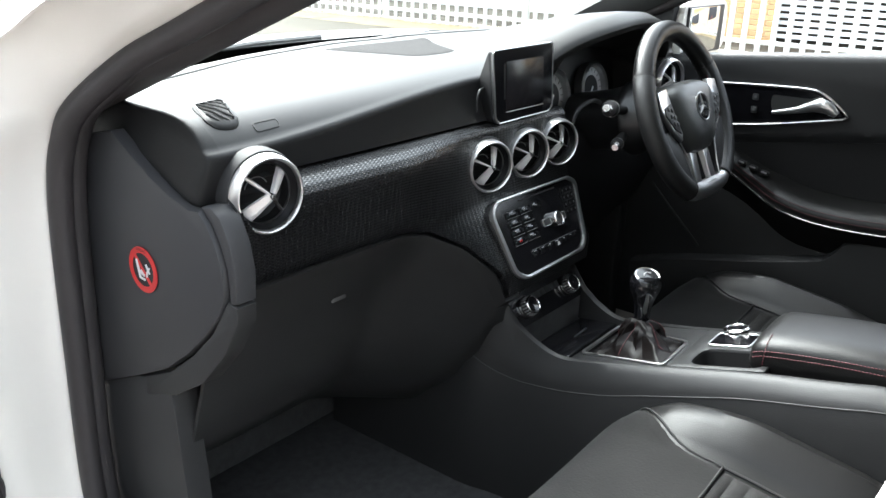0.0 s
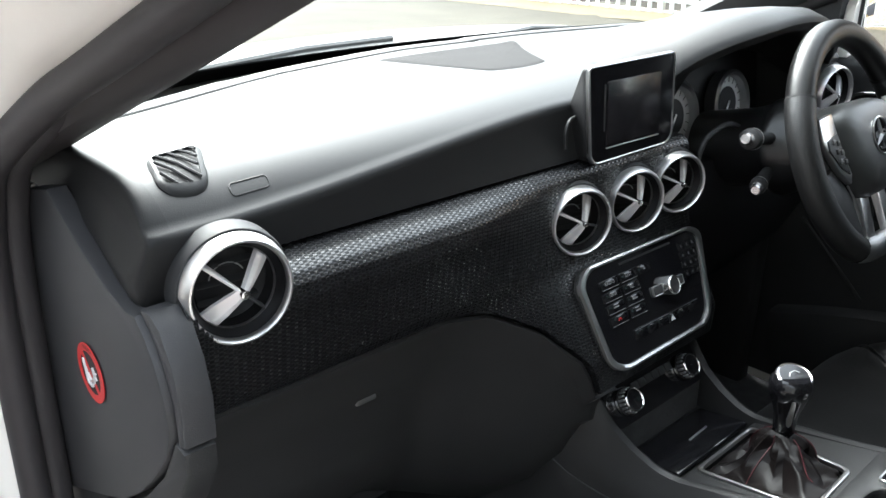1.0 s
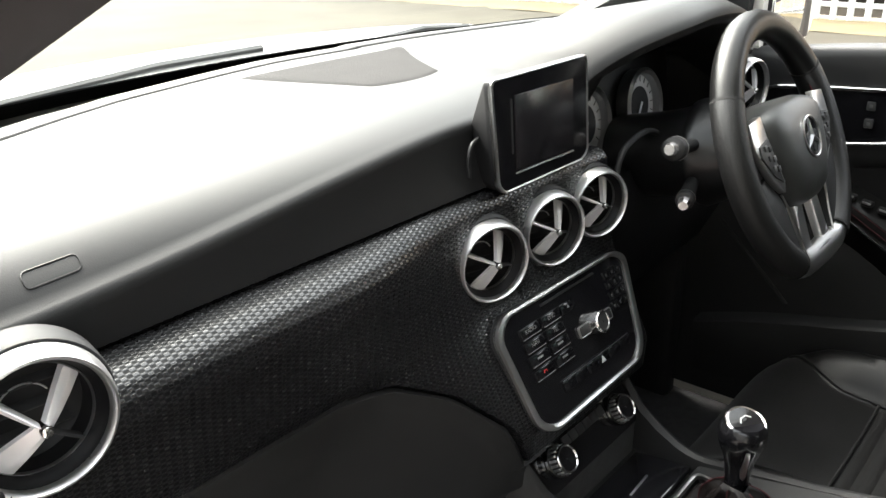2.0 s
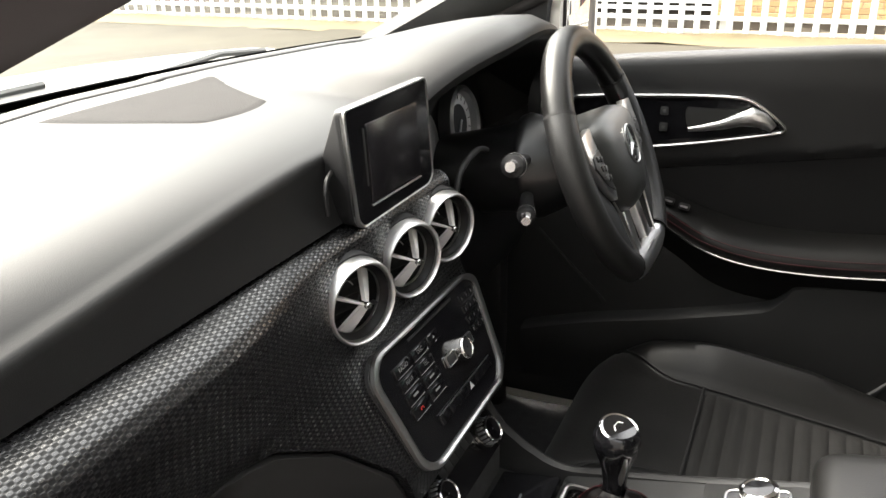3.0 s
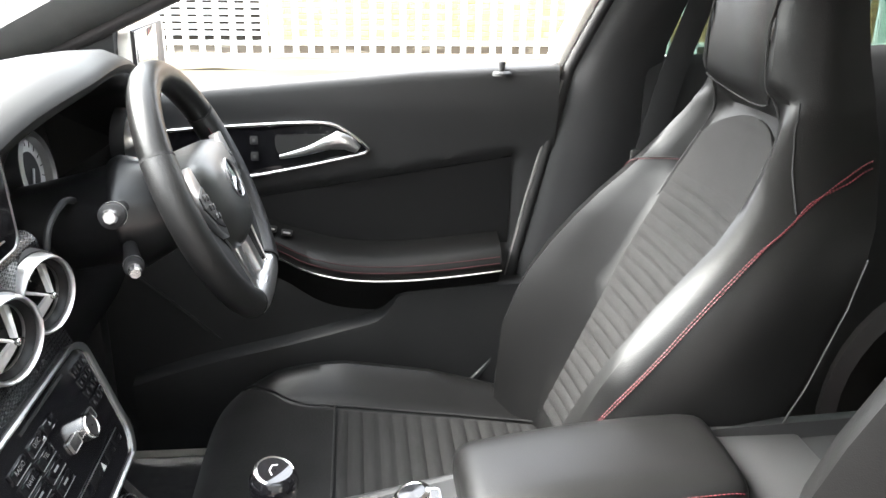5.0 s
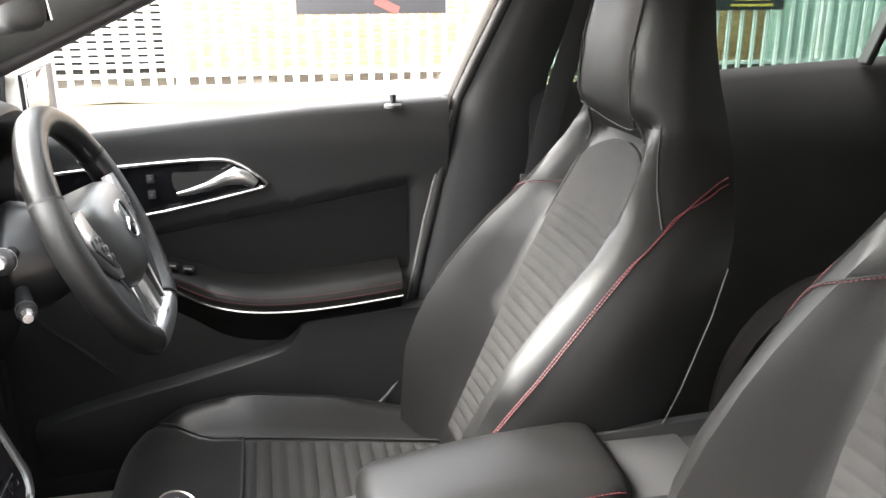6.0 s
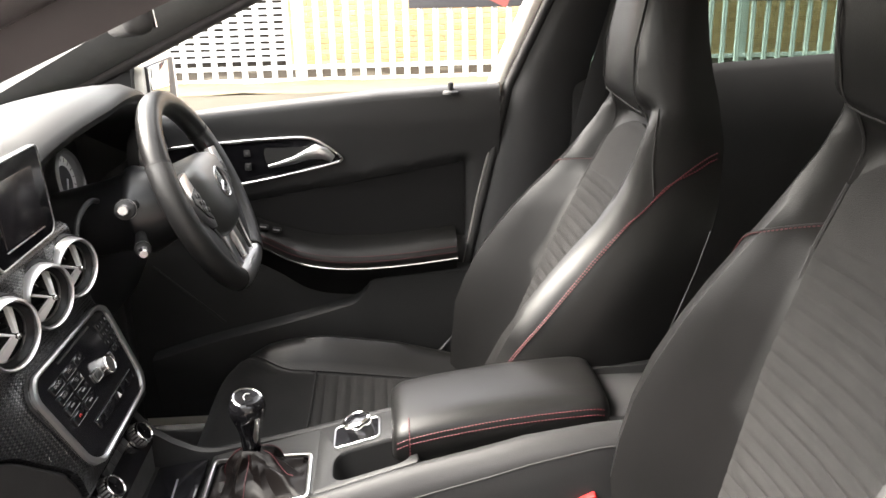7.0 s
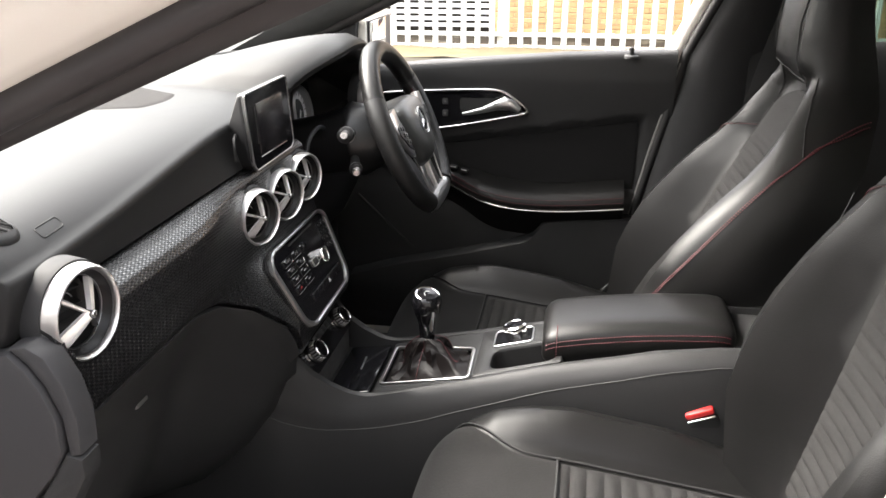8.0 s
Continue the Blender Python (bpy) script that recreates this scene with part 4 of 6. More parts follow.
column = thing("steering_column", "black steering column with two control stalks", "steering column")
SH = facing((0.362, -0.030, 0.884), (0, -1, 0.20))
part("shroud", lathe([(0.045, 0.090), (0.056, 0.060), (0.067, 0.030), (0.075, 0.008), (0.078, 0.0), (0.076, -0.008), (0.069, -0.016), (0.064, -0.05), (0.062, -0.14)], SH, 44), SHROUD, column, "smooth satin black column shroud")
for at, root in (((0.190, -0.049, 0.929), (0.32, -0.03, 0.905)), ((0.211, -0.064, 0.853), (0.32, -0.03, 0.86))):
    a, r, LONG = Vector(at), Vector(root), at[2] > 0.9
    d = (a - r).normalized()
    s = part("stalk", tube([r, lerp(r, a, 0.5), lerp(r, a, 0.78)], lambda t: lerp(0.008, 0.012, t), 12), DARK, column)
    part("stalk_collar", tube([lerp(r, a, k) for k in (0.76, 0.80, 0.88, 0.92, 0.945)], lambda t: (1.0 if LONG else 0.78) * table([(0, 0.012), (0.25, 0.0158), (0.5, 0.0162), (0.75, 0.0150), (1, 0.0095)], t), 18), DARK, s)
    part("stalk_ring", tube([lerp(r, a, 0.80), lerp(r, a, 0.808)], 0.0164 if LONG else 0.0128, 18), SATIN, s)
    part("stalk_tip", tube([lerp(r, a, 0.92), a + d * 0.002, a + d * 0.006], lambda t: lerp(0.0105, 0.0070, t) * (1 if LONG else 0.9), 8), LAMP, s, "bright silver stalk end")

# ---- centre console ----
console = thing("centre_console", "black centre console with gear lever and cup holder", "console")
KX = 0.028


def console_top(y):
    return table([(-1.0, 0.675), (-0.73, 0.662), (-0.63, 0.648), (-0.577, 0.634), (-0.46, 0.609), (-0.40, 0.594), (-0.325, 0.575), (-0.243, 0.5545), (-0.163, 0.535), (-0.13, 0.532), (-0.10, 0.537), (-0.06, 0.556), (-0.03, 0.585), (0.02, 0.60), (0.06, 0.50)], y)


def console_seam(y):
    return table([(-1.0, 0.655), (-0.733, 0.645), (-0.64, 0.626), (-0.578, 0.608), (-0.447, 0.575), (-0.40, 0.559), (-0.30, 0.526), (-0.25, 0.508), (-0.18, 0.491), (-0.15, 0.486), (-0.077, 0.480), (-0.03, 0.488), (0.0, 0.502), (0.086, 0.54)], y)


def console_half(y):
    return table([(-1.0, 0.085), (-0.5, 0.085), (-0.3, 0.097), (-0.15, 0.108), (-0.05, 0.118), (0.0, 0.13)], y)


def console_row(y):
    h, w = console_top(y), console_half(y)
    rise = table([(-0.3, 0.002), (-0.15, 0.006), (-0.08, 0.02), (-0.03, 0.03), (0.02, 0.035)], y)
    low = min(console_seam(y), h - 0.006)
    deck = h - 0.07 if -0.48 < y < -0.325 else (h - 0.02 if y <= -0.48 else min(h - 0.012, 0.512 - 0.26 * (min(y, -0.15) + 0.15)))
    pts = [(-w - 0.060, 0.20), (-w - 0.052, low - 0.12), (-w - 0.038, low - 0.03), (-w - 0.033, low - 0.006), (-w - 0.031, low), (-w - 0.029, lerp(low, h, 0.2)), (-w - 0.024, lerp(low, h, 0.5)), (-w - 0.016, lerp(low, h, 0.78)), (-w - 0.008, lerp(low, h, 0.96) + rise * 0.9), (-w - 0.001, h + rise), (-w + 0.006, h - 0.001 + rise * 0.7), (-w + 0.010, deck)]
    return [(KX + x, y, z) for x, z in pts] + [(KX - x, y, z) for x, z in reversed(pts)]


part("console_body", thicken(sheet([console_row(y) for y in (-1.0, -0.8, -0.73, -0.67, -0.63, -0.6, -0.56, -0.52, -0.481, -0.479, -0.44, -0.40, -0.36, -0.326, -0.324, -0.30, -0.27, -0.24, -0.21, -0.18, -0.163, -0.15, -0.135, -0.12, -0.09, -0.06, -0.045, -0.03, -0.01, 0.02, 0.06, 0.12, 0.2, 0.35)]), 0.004), CONSOLE, console)
part("side_seam", tube([Vector(console_row(y)[4]) + Vector((-0.0005, 0, 0)) for y in np.linspace(-0.95, 0.01, 40)], 0.0012, 6), HARD, console)

# gear lever with its gaiter
GF = [(-0.077, 0.083), (0.073, 0.083), (0.012, -0.085), (-0.103, -0.088)]
GM = facing((KX + 0.004, -0.243, 0.5555), (0, 0.26, 1), (0, 1, 0))
gf = rounded(GF, 0.012, 4)
lever = part("gaiter_frame", ring_band(gf, inset(gf, 0.0065), 0.006, GM @ pose(0, 0, 0.005)), SATIN, console, "satin silver gaiter frame")
skirt = rounded([(-0.104, 0.092), (0.096, 0.092), (0.084, -0.096), (-0.094, -0.096)], 0.006, 4)
part("lever_surround", sheet([[GM @ Vector((x, y, -0.022)) for x, y in skirt], [GM @ Vector((x, y, -0.003)) for x, y in skirt], [GM @ Vector((x, y, -0.0005)) for x, y in inset(skirt, 0.003)], [GM @ Vector((x, y, 0.0005)) for x, y in inset(gf, 0.001)], [GM @ Vector((x, y, -0.016)) for x, y in inset(gf, 0.004)]], close_v=True), SOFT, console)
part("gaiter_well", plate(inset(gf, 0.004), 0.004, GM @ pose(0, 0, -0.0165)), SEAM, lever)
ring_in = inset(gf, 0.006)
base = [GM @ Vector((*lerp(Vector(p), Vector(q), s), -0.007)) for p, q in zip(ring_in, ring_in[1:] + ring_in[:1]) for s in (0.0, 0.17, 0.34, 0.5, 0.67, 0.84)]
top = Vector((0.033, -0.236, 0.603))
rows = []
for t in np.linspace(0, 1, 29):
    spread = table([(0, 1.0), (0.2, 0.86), (0.4, 0.64), (0.55, 0.47), (0.8, 0.32), (1, 0.17)], t)
    height = table([(0, 0.0), (0.1, 0.03), (0.3, 0.0), (0.42, 0.12), (0.55, 0.36), (0.8, 0.78), (1, 1.0)], t)
    row = []
    for i, b in enumerate(base):
        q = lerp(top, b, spread)
        q.z = lerp(b.z, top.z, height)
        th = math.atan2(q.y - top.y, q.x - top.x)
        fold = 0.9 * math.sin(9 * th + 4 * t) + 0.7 * math.sin(14 * th - 7 * t) + 0.6 * math.sin(5 * th + 12 * t)
        a = 0.0078 * math.sin(math.pi * min(1, max(0, t * 1.02))) ** 0.8
        q += Vector((q.x - top.x, q.y - top.y, 0)).normalized() * a * fold
        q.z += 0.7 * a * (0.6 + math.sin(9 * th + 10 * t))
        row.append(q)
    rows.append(row)
gaiter = part("gear_gaiter", sheet(rows, close_v=True), GAITER, console, "creased black leather gaiter with red stitching")
for i in (28, 88, 60, 118):
    part("gaiter_stitch", tube([rows[k][i % len(base)] + Vector((0, 0, 0.001)) for k in range(8, 27)], 0.0007, 5), STITCH, gaiter)
ktop = Vector((0.034, -0.235, 0.682))
kbase = Vector((0.033, -0.236, 0.592))
knob = part("gear_knob", tube([lerp(kbase, ktop, t) for t in (0, 0.2, 0.38, 0.5, 0.62, 0.74, 0.85, 0.94, 1.0)],
              lambda t: table([(0, 0.0135), (0.125, 0.0140), (0.25, 0.0155), (0.375, 0.0185), (0.5, 0.0228), (0.625, 0.0264), (0.75, 0.0276), (0.875, 0.0260), (1, 0.0215)], t), 28), GLOSS, console, "gloss black gear knob with chrome cap")
KM = facing(ktop + Vector((0, -0.002, 0.0005)), (-0.18, -0.25, 1), (0, 1, 0))
part("knob_cap", lathe([(0.0236, -0.004), (0.0230, 0.0005), (0.0212, 0.0018), (0.0194, 0.0012)], KM, 32), CHROME, knob)
part("knob_mark", lathe([(0.0196, 0.0012), (0.001, 0.0018)], KM, 28), GLOSS, knob)
part("knob_pattern", tube([KM @ Vector(p) for p in ((-0.008, 0.003, 0.0022), (-0.002, 0.006, 0.0022), (0.006, 0.004, 0.0022), (0.008, -0.002, 0.0022))], 0.0008, 5), WHITEPRINT, knob)
part("knob_fin", tube([lerp(kbase, ktop, t) + Vector((-0.0075 - 0.013 * ss(0.2, 0.75, t), -0.0075 - 0.008 * ss(0.2, 0.75, t), 0)) for t in (0.02, 0.2, 0.38, 0.52, 0.64, 0.74)], lambda t: lerp(0.0055, 0.0025, t), 8, flat=0.6), SATIN, knob)
part("lever_ring", lathe([(0.0145, -0.004), (0.0155, 0.0), (0.0145, 0.004)], Matrix.Translation(kbase), 20), CHROME, knob)

# storage lid in front of the lever
part("storage_lid", rbox(0.185, 0.082, 0.008, pose(KX, -0.110, 0.5235, -9, 0, 0), 0.004), GLOSS, console, "gloss black storage lid")
part("lid_grip", rbox(0.05, 0.003, 0.002, pose(0.046, -0.112, 0.5285, -9, 0, 3), 0.0008), SATIN, console)

# rear deck with controller and cup holder
CUPM = facing((KX, -0.398, 0.5960), (0, 0.26, 1), (0, 1, 0))
edge = rounded([(-0.090, 0.070), (0.088, 0.070), (0.082, -0.085), (-0.082, -0.085)], 0.004, 6)
cup = rounded([(-0.078, 0.044), (0.002, 0.044), (0.002, -0.080), (-0.074, -0.080)], 0.030, 6)


def on_deck(points, h):
    return [CUPM @ Vector((x, y, h)) for x, y in points]


part("deck", sheet([on_deck(edge, -0.03), on_deck(edge, -0.001), on_deck(inset(edge, 0.002), 0.0), on_deck(cup, 0.0), on_deck(inset(cup, 0.002), -0.0015), on_deck(inset(cup, 0.003), -0.006)], close_v=True), SOFT, console)
part("cup_holder", sheet([on_deck(inset(cup, 0.0025), -0.004), on_deck(inset(cup, 0.006), -0.05), on_deck(inset(cup, 0.03), -0.052), on_deck(inset(cup, 0.037), -0.052)], close_v=True), SEAM, console, "dark cup holder recess")
RNG = facing((0.074, -0.396, 0.5960), (0, 0.26, 1), (0, 1, 0))
ctl = part("controller", lathe([(0.021, 0), (0.021, 0.012), (0.0225, 0.016), (0.022, 0.021), (0.018, 0.023), (0.0165, 0.022)], RNG, 30), CHROME, console, "chrome rotary controller")
part("controller_cap", lathe([(0.0168, 0.0215), (0.001, 0.0225)], RNG, 24), GLOSS, ctl)
fr = rounded([(-0.036, -0.032), (0.026, -0.032), (0.026, 0.042), (-0.036, 0.042)], 0.01)
part("controller_frame", ring_band(fr, inset(fr, 0.003), 0.004, RNG @ pose(0, 0, 0.0025)), SATIN, ctl)
part("controller_plate", plate(inset(fr, 0.002), 0.003, RNG @ pose(0, 0, 0.001)), GLOSS, ctl)

# armrest
armrest = thing("armrest", "black leather centre armrest with red double stitching", "armrest")
AX0, AX1 = -0.035, 0.135


def arm_row(y):
    t = (y + 0.445) / (-0.76 + 0.445)
    e = math.sqrt(max(0.0, 1 - (1 - min(1, t / 0.08)) ** 2)) if t < 0.08 else (math.sqrt(max(0, 1 - ((t - 0.9) / 0.1) ** 2)) if t > 0.9 else 1)
    h = lerp(0.655, 0.69, t ** 0.8) + 0.006 * math.sin(math.pi * t)
    zb = lerp(0.585, 0.615, t)
    zm, hh = (h + zb) / 2, (h - zb) / 2 * (0.55 + 0.45 * e)
    xm, ww = (AX0 + AX1) / 2, (AX1 - AX0) / 2 * (0.82 + 0.18 * e)
    row = []
    for k in range(28):
        a = 2 * math.pi * k / 28
        c, s = math.cos(a), math.sin(a)
        row.append((xm + ww * math.copysign(abs(c) ** 0.50, c), y, zm + hh * math.copysign(abs(s) ** 0.62, s)))
    return row


ys = [-0.445 - 0.315 * t for t in (0, 0.01, 0.025, 0.05, 0.08, 0.2, 0.35, 0.5, 0.65, 0.8, 0.9, 0.95, 0.98, 1.0)]
cushion = part("arm_pad", sheet([arm_row(y) for y in ys], close_v=True, caps=True), LEATHER, armrest)
for dz in (-0.021, -0.029):
    pts = []
    for y in np.linspace(-0.452, -0.752, 24):
        r = arm_row(y)
        zt, zl = max(p[2] for p in r), min(p[2] for p in r)
        xl, xr = min(p[0] for p in r), max(p[0] for p in r)
        z = zt + dz + 0.004 * (-0.445 - y) / 0.3
        k = min(1.0, abs((z - (zt + zl) / 2) / ((zt - zl) / 2)))
        pts.append(((xl + xr) / 2 - (xr - xl) / 2 * (1 - k ** 3.226) ** 0.25 - 0.0004, y, z))
    part("red_stitching", stitches(pts, 0.0008), STITCH, cushion)
part("hinge_block", rbox(0.155, 0.14, 0.07, pose(0.054, -0.815, 0.620), 0.008), HARD, armrest, "dark plastic box behind the armrest")
nose = [Vector(p) for p in arm_row(ys[4])]
mid = sum(nose, Vector()) / len(nose)
part("red_stitching", stitches([p + (p - mid).normalized() * 0.0006 for p in nose[9:17]], 0.0008), STITCH, cushion)

# ---- seats ----


def make_seat(cx, dy, dz, name, label, upright=0.0, shoulders=False, inner=-1, cushion_at=(0.0, 0.0)):
    seat = thing(name, label, "car seat", None, "front seats")
    SP = [(0.40, -0.62), (0.50, -0.665), (0.65, -0.735), (0.80, -0.805), (0.91, -0.858), (1.0, -0.897), (1.030, -0.902), (1.046, -0.896), (1.060, -0.876), (1.075, -0.869), (1.14, -0.866), (1.25, -0.888), (1.31, -0.925)]
    SIDE = [(0.40, -0.62), (0.50, -0.665), (0.65, -0.735), (0.80, -0.805), (0.91, -0.858), (1.0, -0.886), (1.08, -0.884), (1.14, -0.880), (1.25, -0.895), (1.31, -0.925)]
    W = [(0.40, 0.20), (0.50, 0.235), (0.60, 0.262), (0.72, 0.272), (0.82, 0.265), (0.89, 0.248), (0.95, 0.210), (1.0, 0.176), (1.04, 0.158), (1.09, 0.148), (1.2, 0.136), (1.28, 0.115), (1.31, 0.09)]
    B = [(0.40, 0.06), (0.50, 0.095), (0.60, 0.128), (0.68, 0.135), (0.76, 0.118), (0.83, 0.090), (0.88, 0.064), (0.95, 0.040), (1.02, 0.024), (1.05, 0.010), (1.31, 0.004)]
    I = [(0.40, 0.120), (0.55, 0.132), (0.75, 0.150), (0.90, 0.138), (0.97, 0.118), (1.01, 0.095), (1.03, 0.07), (1.31, 0.06)]

    def turned(p):
        c, s = math.cos(radians(upright)), math.sin(radians(upright))
        y, z = p.y + 0.70, p.z - 0.45
        return Vector((p.x, -0.70 + y * c + z * s + dy, 0.45 - y * s + z * c + dz))

    def front(z, u, off=0.0):
        """Place on the backrest's front; u from -1 to 1 across."""
        w, b, ui = table(W, z), table(B, z), table(I, z) / table(W, z)
        a = abs(u)
        if a <= ui:
            f = -0.008 * (1 - (a / ui) ** 2)
        else:
            t = (a - ui) / (1 - ui)
            f = b * math.sin(math.pi / 2 * min(1, t / 0.5)) ** 1.2
            if t > 0.5:
                f = b - (b + 0.055) * (1 - math.sqrt(max(0, 1 - ((t - 0.5) / 0.5) ** 2)))
        zz = z + 0.024 * max(0.0, 1 - (a / 0.75) ** 2) * ss(0.98, 1.03, z) * (1 - ss(1.10, 1.2, z))
        base_y = lerp(table(SP, zz), table(SIDE, z), ss(0.70, 0.92, a))
        return turned(Vector((cx + u * w, base_y + f + off, z + off * 0.3)))

    def side_wall(z, s, k):
        """Place on the backrest's flank; k from its front edge to its back."""
        th, w = table([(0.4, 0.15), (0.64, 0.14), (0.9, 0.125), (1.05, 0.118), (1.2, 0.092)], z), table(W, z)
        rear = turned(Vector((cx + s * 0.96 * w, table(SIDE, z) - th + 0.018, z)))
        return lerp(front(z, s), rear, k) + Vector((s * 0.0012, 0, 0))

    us = [-1, -0.985, -0.95, -0.9, -0.83, -0.75, -0.66, -0.58, -0.5, -0.42, -0.34, -0.22, -0.1, 0, 0.1, 0.22, 0.34, 0.42, 0.5, 0.58, 0.66, 0.75, 0.83, 0.9, 0.95, 0.985, 1]
    zs = [0.40, 0.45, 0.5, 0.55, 0.6, 0.65, 0.7, 0.75, 0.8, 0.84, 0.88, 0.91, 0.94, 0.97, 0.99, 1.005, 1.015, 1.025, 1.035, 1.045, 1.055, 1.065, 1.075, 1.09, 1.11, 1.16, 1.21, 1.25, 1.28, 1.30, 1.31]
    rows = []
    for z in zs:
        th = table([(0.4, 0.15), (0.64, 0.14), (0.9, 0.125), (1.05, 0.118), (1.2, 0.092), (1.31, 0.06)], z)
        w = table(W, z)
        r = [front(z, u) for u in us]
        r += [turned(Vector((cx + u * w, table(SIDE, z) - th + 0.02 * abs(u) ** 3, z))) for u in (0.96, 0.8, 0.5, 0.2, -0.2, -0.5, -0.8, -0.96)]
        rows.append(r)
    back = part("backrest", sheet(rows, close_v=True, caps=True), LEATHER, seat, "black leather backrest with built-in headrest")
    # cloth panel with cross ribs
    rows = []
    n = 230
    for i in range(n + 1):
        z = lerp(0.47, 1.004, i / n)
        ui = table(I, z) / table(W, z) * 0.985
        if z > 0.955:
            ui *= math.sqrt(max(0.02, 1 - ((z - 0.955) / 0.0495) ** 2))
        rib = 0.0048 * abs(math.sin(math.pi * (z - 0.47) / 0.0185)) ** 0.6 * (1 - ss(0.88, 0.91, z)) + 0.002 * ss(0.88, 0.91, z)
        rows.append([front(z, u * ui, (0.004 + rib * (1 - abs(u) ** 6)) * (abs(u) < 0.99)) for u in (-1, -0.97, -0.9, -0.7, -0.35, 0, 0.35, 0.7, 0.9, 0.97, 1)])
    part("back_panel", sheet(rows), RIBBED, back, "ribbed dark cloth centre panel")
    for s in (-1, 1):
        part("panel_seam", tube([front(z, s * table(I, z) / table(W, z), 0.0025) for z in np.linspace(0.46, 0.96, 40)], 0.0032, 6), SEAM, back)
        # shoulder stitch on the side away from the other seat or over both shoulders
        if shoulders or s > 0:
            path = [(0.912, 0.50), (0.911, 0.60), (0.906, 0.70), (0.896, 0.80), (0.875, 0.88), (0.84, 0.925), (0.80, 0.94)]
            part("red_stitching", stitches([front(p.x, s * p.y, 0.0010) for p in spline([(a, b, 0) for a, b in path], 5)], 0.0007), STITCH, back)
            part("shoulder_seam", tube([front(p.x + 0.0028, s * p.y, 0.0006) for p in spline([(a, b, 0) for a, b in path], 5)], 0.0013, 5), SEAM, back)
        side = [(0.95, 0.994), (0.93, 0.979), (0.91, 0.961), (0.89, 0.940), (0.84, 0.928), (0.75, 0.919), (0.69, 0.902), (0.63, 0.872), (0.56, 0.832), (0.47, 0.79)]
        for shift in (0.0, 0.013) if s == inner else ():
            flank = [side_wall(z - 0.6 * shift, s, k) for z, k in ((0.985, 0.8), (0.980, 0.5), (0.970, 0.1))]
            part("red_stitching", stitches(spline(flank + [front(z - 0.6 * shift, s * (u - 0.6 * shift), 0.0007) for z, u in (side if inner < 0 else side[:5])], 6), 0.0010), STITCH, back)
        part("bolster_seam", tube([front(z, s * lerp(0.985, 0.90, (z - 0.90) / 0.15), 0.0006) for z in np.linspace(0.928, 1.05, 12)], 0.0014, 5), SEAM, back)
        part("head_seam", tube([front(z, s * lerp(0.62, 0.72, (z - 1.0) / 0.3), 0.0006) for z in np.linspace(0.93, 1.305, 24)], 0.0018, 5), SEAM, back)
    part("head_seam", tube([front(1.055 - 0.03 * (1 - u * u), u * 0.66, 0.0008) for u in np.linspace(-1, 1, 24)], 0.0018, 5), SEAM, back)

    for s in (-1, 1):
        part("shell_edge", tube([turned(Vector((cx + s * (table(W, z) + 0.002), table(SP, z) - table([(0.4, 0.15), (0.64, 0.14), (0.9, 0.12)], z) + 0.02, z))) for z in np.linspace(0.50, 0.88, 20)], 0.0013, 6), HARD, back)
    # seat cushion
    CZ = [(-0.74, 0.425), (-0.66, 0.435), (-0.5, 0.452), (-0.285, 0.478), (-0.2, 0.482), (-0.14, 0.474), (-0.098, 0.455), (-0.070, 0.42), (-0.058, 0.38), (-0.062, 0.32)]
    seq = [(p.x, p.y) for p in spline([(y, z, 0) for y, z in CZ], 6)]
    CW = [(-0.74, 0.235), (-0.5, 0.262), (-0.3, 0.266), (-0.14, 0.262), (-0.058, 0.250)]

    def top(t, u, off=0.0):
        """Place on the cushion; t runs from back to front."""
        k = t * (len(seq) - 1)
        i = min(int(k), len(seq) - 2)
        y, z = lerp(seq[i][0], seq[i + 1][0], k - i), lerp(seq[i][1], seq[i + 1][1], k - i)
        w = table(CW, y)
        a, ui = abs(u), 0.135 / w
        b = table([(-0.74, 0.015), (-0.6, 0.03), (-0.45, 0.052), (-0.3, 0.055), (-0.18, 0.035), (-0.1, 0.005)], y)
        if a <= ui:
            f = -0.006 * (1 - (a / ui) ** 2)
        else:
            q = (a - ui) / (1 - ui)
            f = b * math.sin(math.pi / 2 * min(1, q / 0.5)) ** 1.3
            if q > 0.5:
                f = b - (b + 0.06) * (1 - math.sqrt(max(0, 1 - ((q - 0.5) / 0.5) ** 2)))
        roundf = 0.018 * a ** 4 * ss(-0.3, -0.08, y)
        return Vector((cx + u * w, y + dy - roundf + cushion_at[0], z + dz + f + off + cushion_at[1]))

    ts = np.linspace(0, 1, 70)
    rows = []
    for t in ts:
        r = [top(t, u) for u in us]
        lo = min(p.z for p in r) - 0.02
        w = (r[-1].x - r[0].x) / 2
        yy = r[13].y
        r += [Vector((cx + u * w * 0.98, min(yy, dy - 0.10), 0.28 + dz)) for u in (0.97, 0.5, 0, -0.5, -0.97)]
        rows.append(r)
    cush = part("seat_cushion", sheet(rows, close_v=True, caps=True), LEATHER, seat, "black leather seat cushion with raised sides")
    # microfibre front, ribbed middle
    rows = []
    for t in np.linspace(0.333, 0.985, 30):
        e = lerp(0.52, 0.9, ss(0.36, 0.72, t))
        rows.append([top(t, u * e, 0.0038 - 0.0065 * (abs(u) > 0.99)) for u in np.linspace(-1, 1, 33)])
    part("front_panel", sheet(rows), SUEDE, cush, "brushed microfibre front panel")
    rows = []
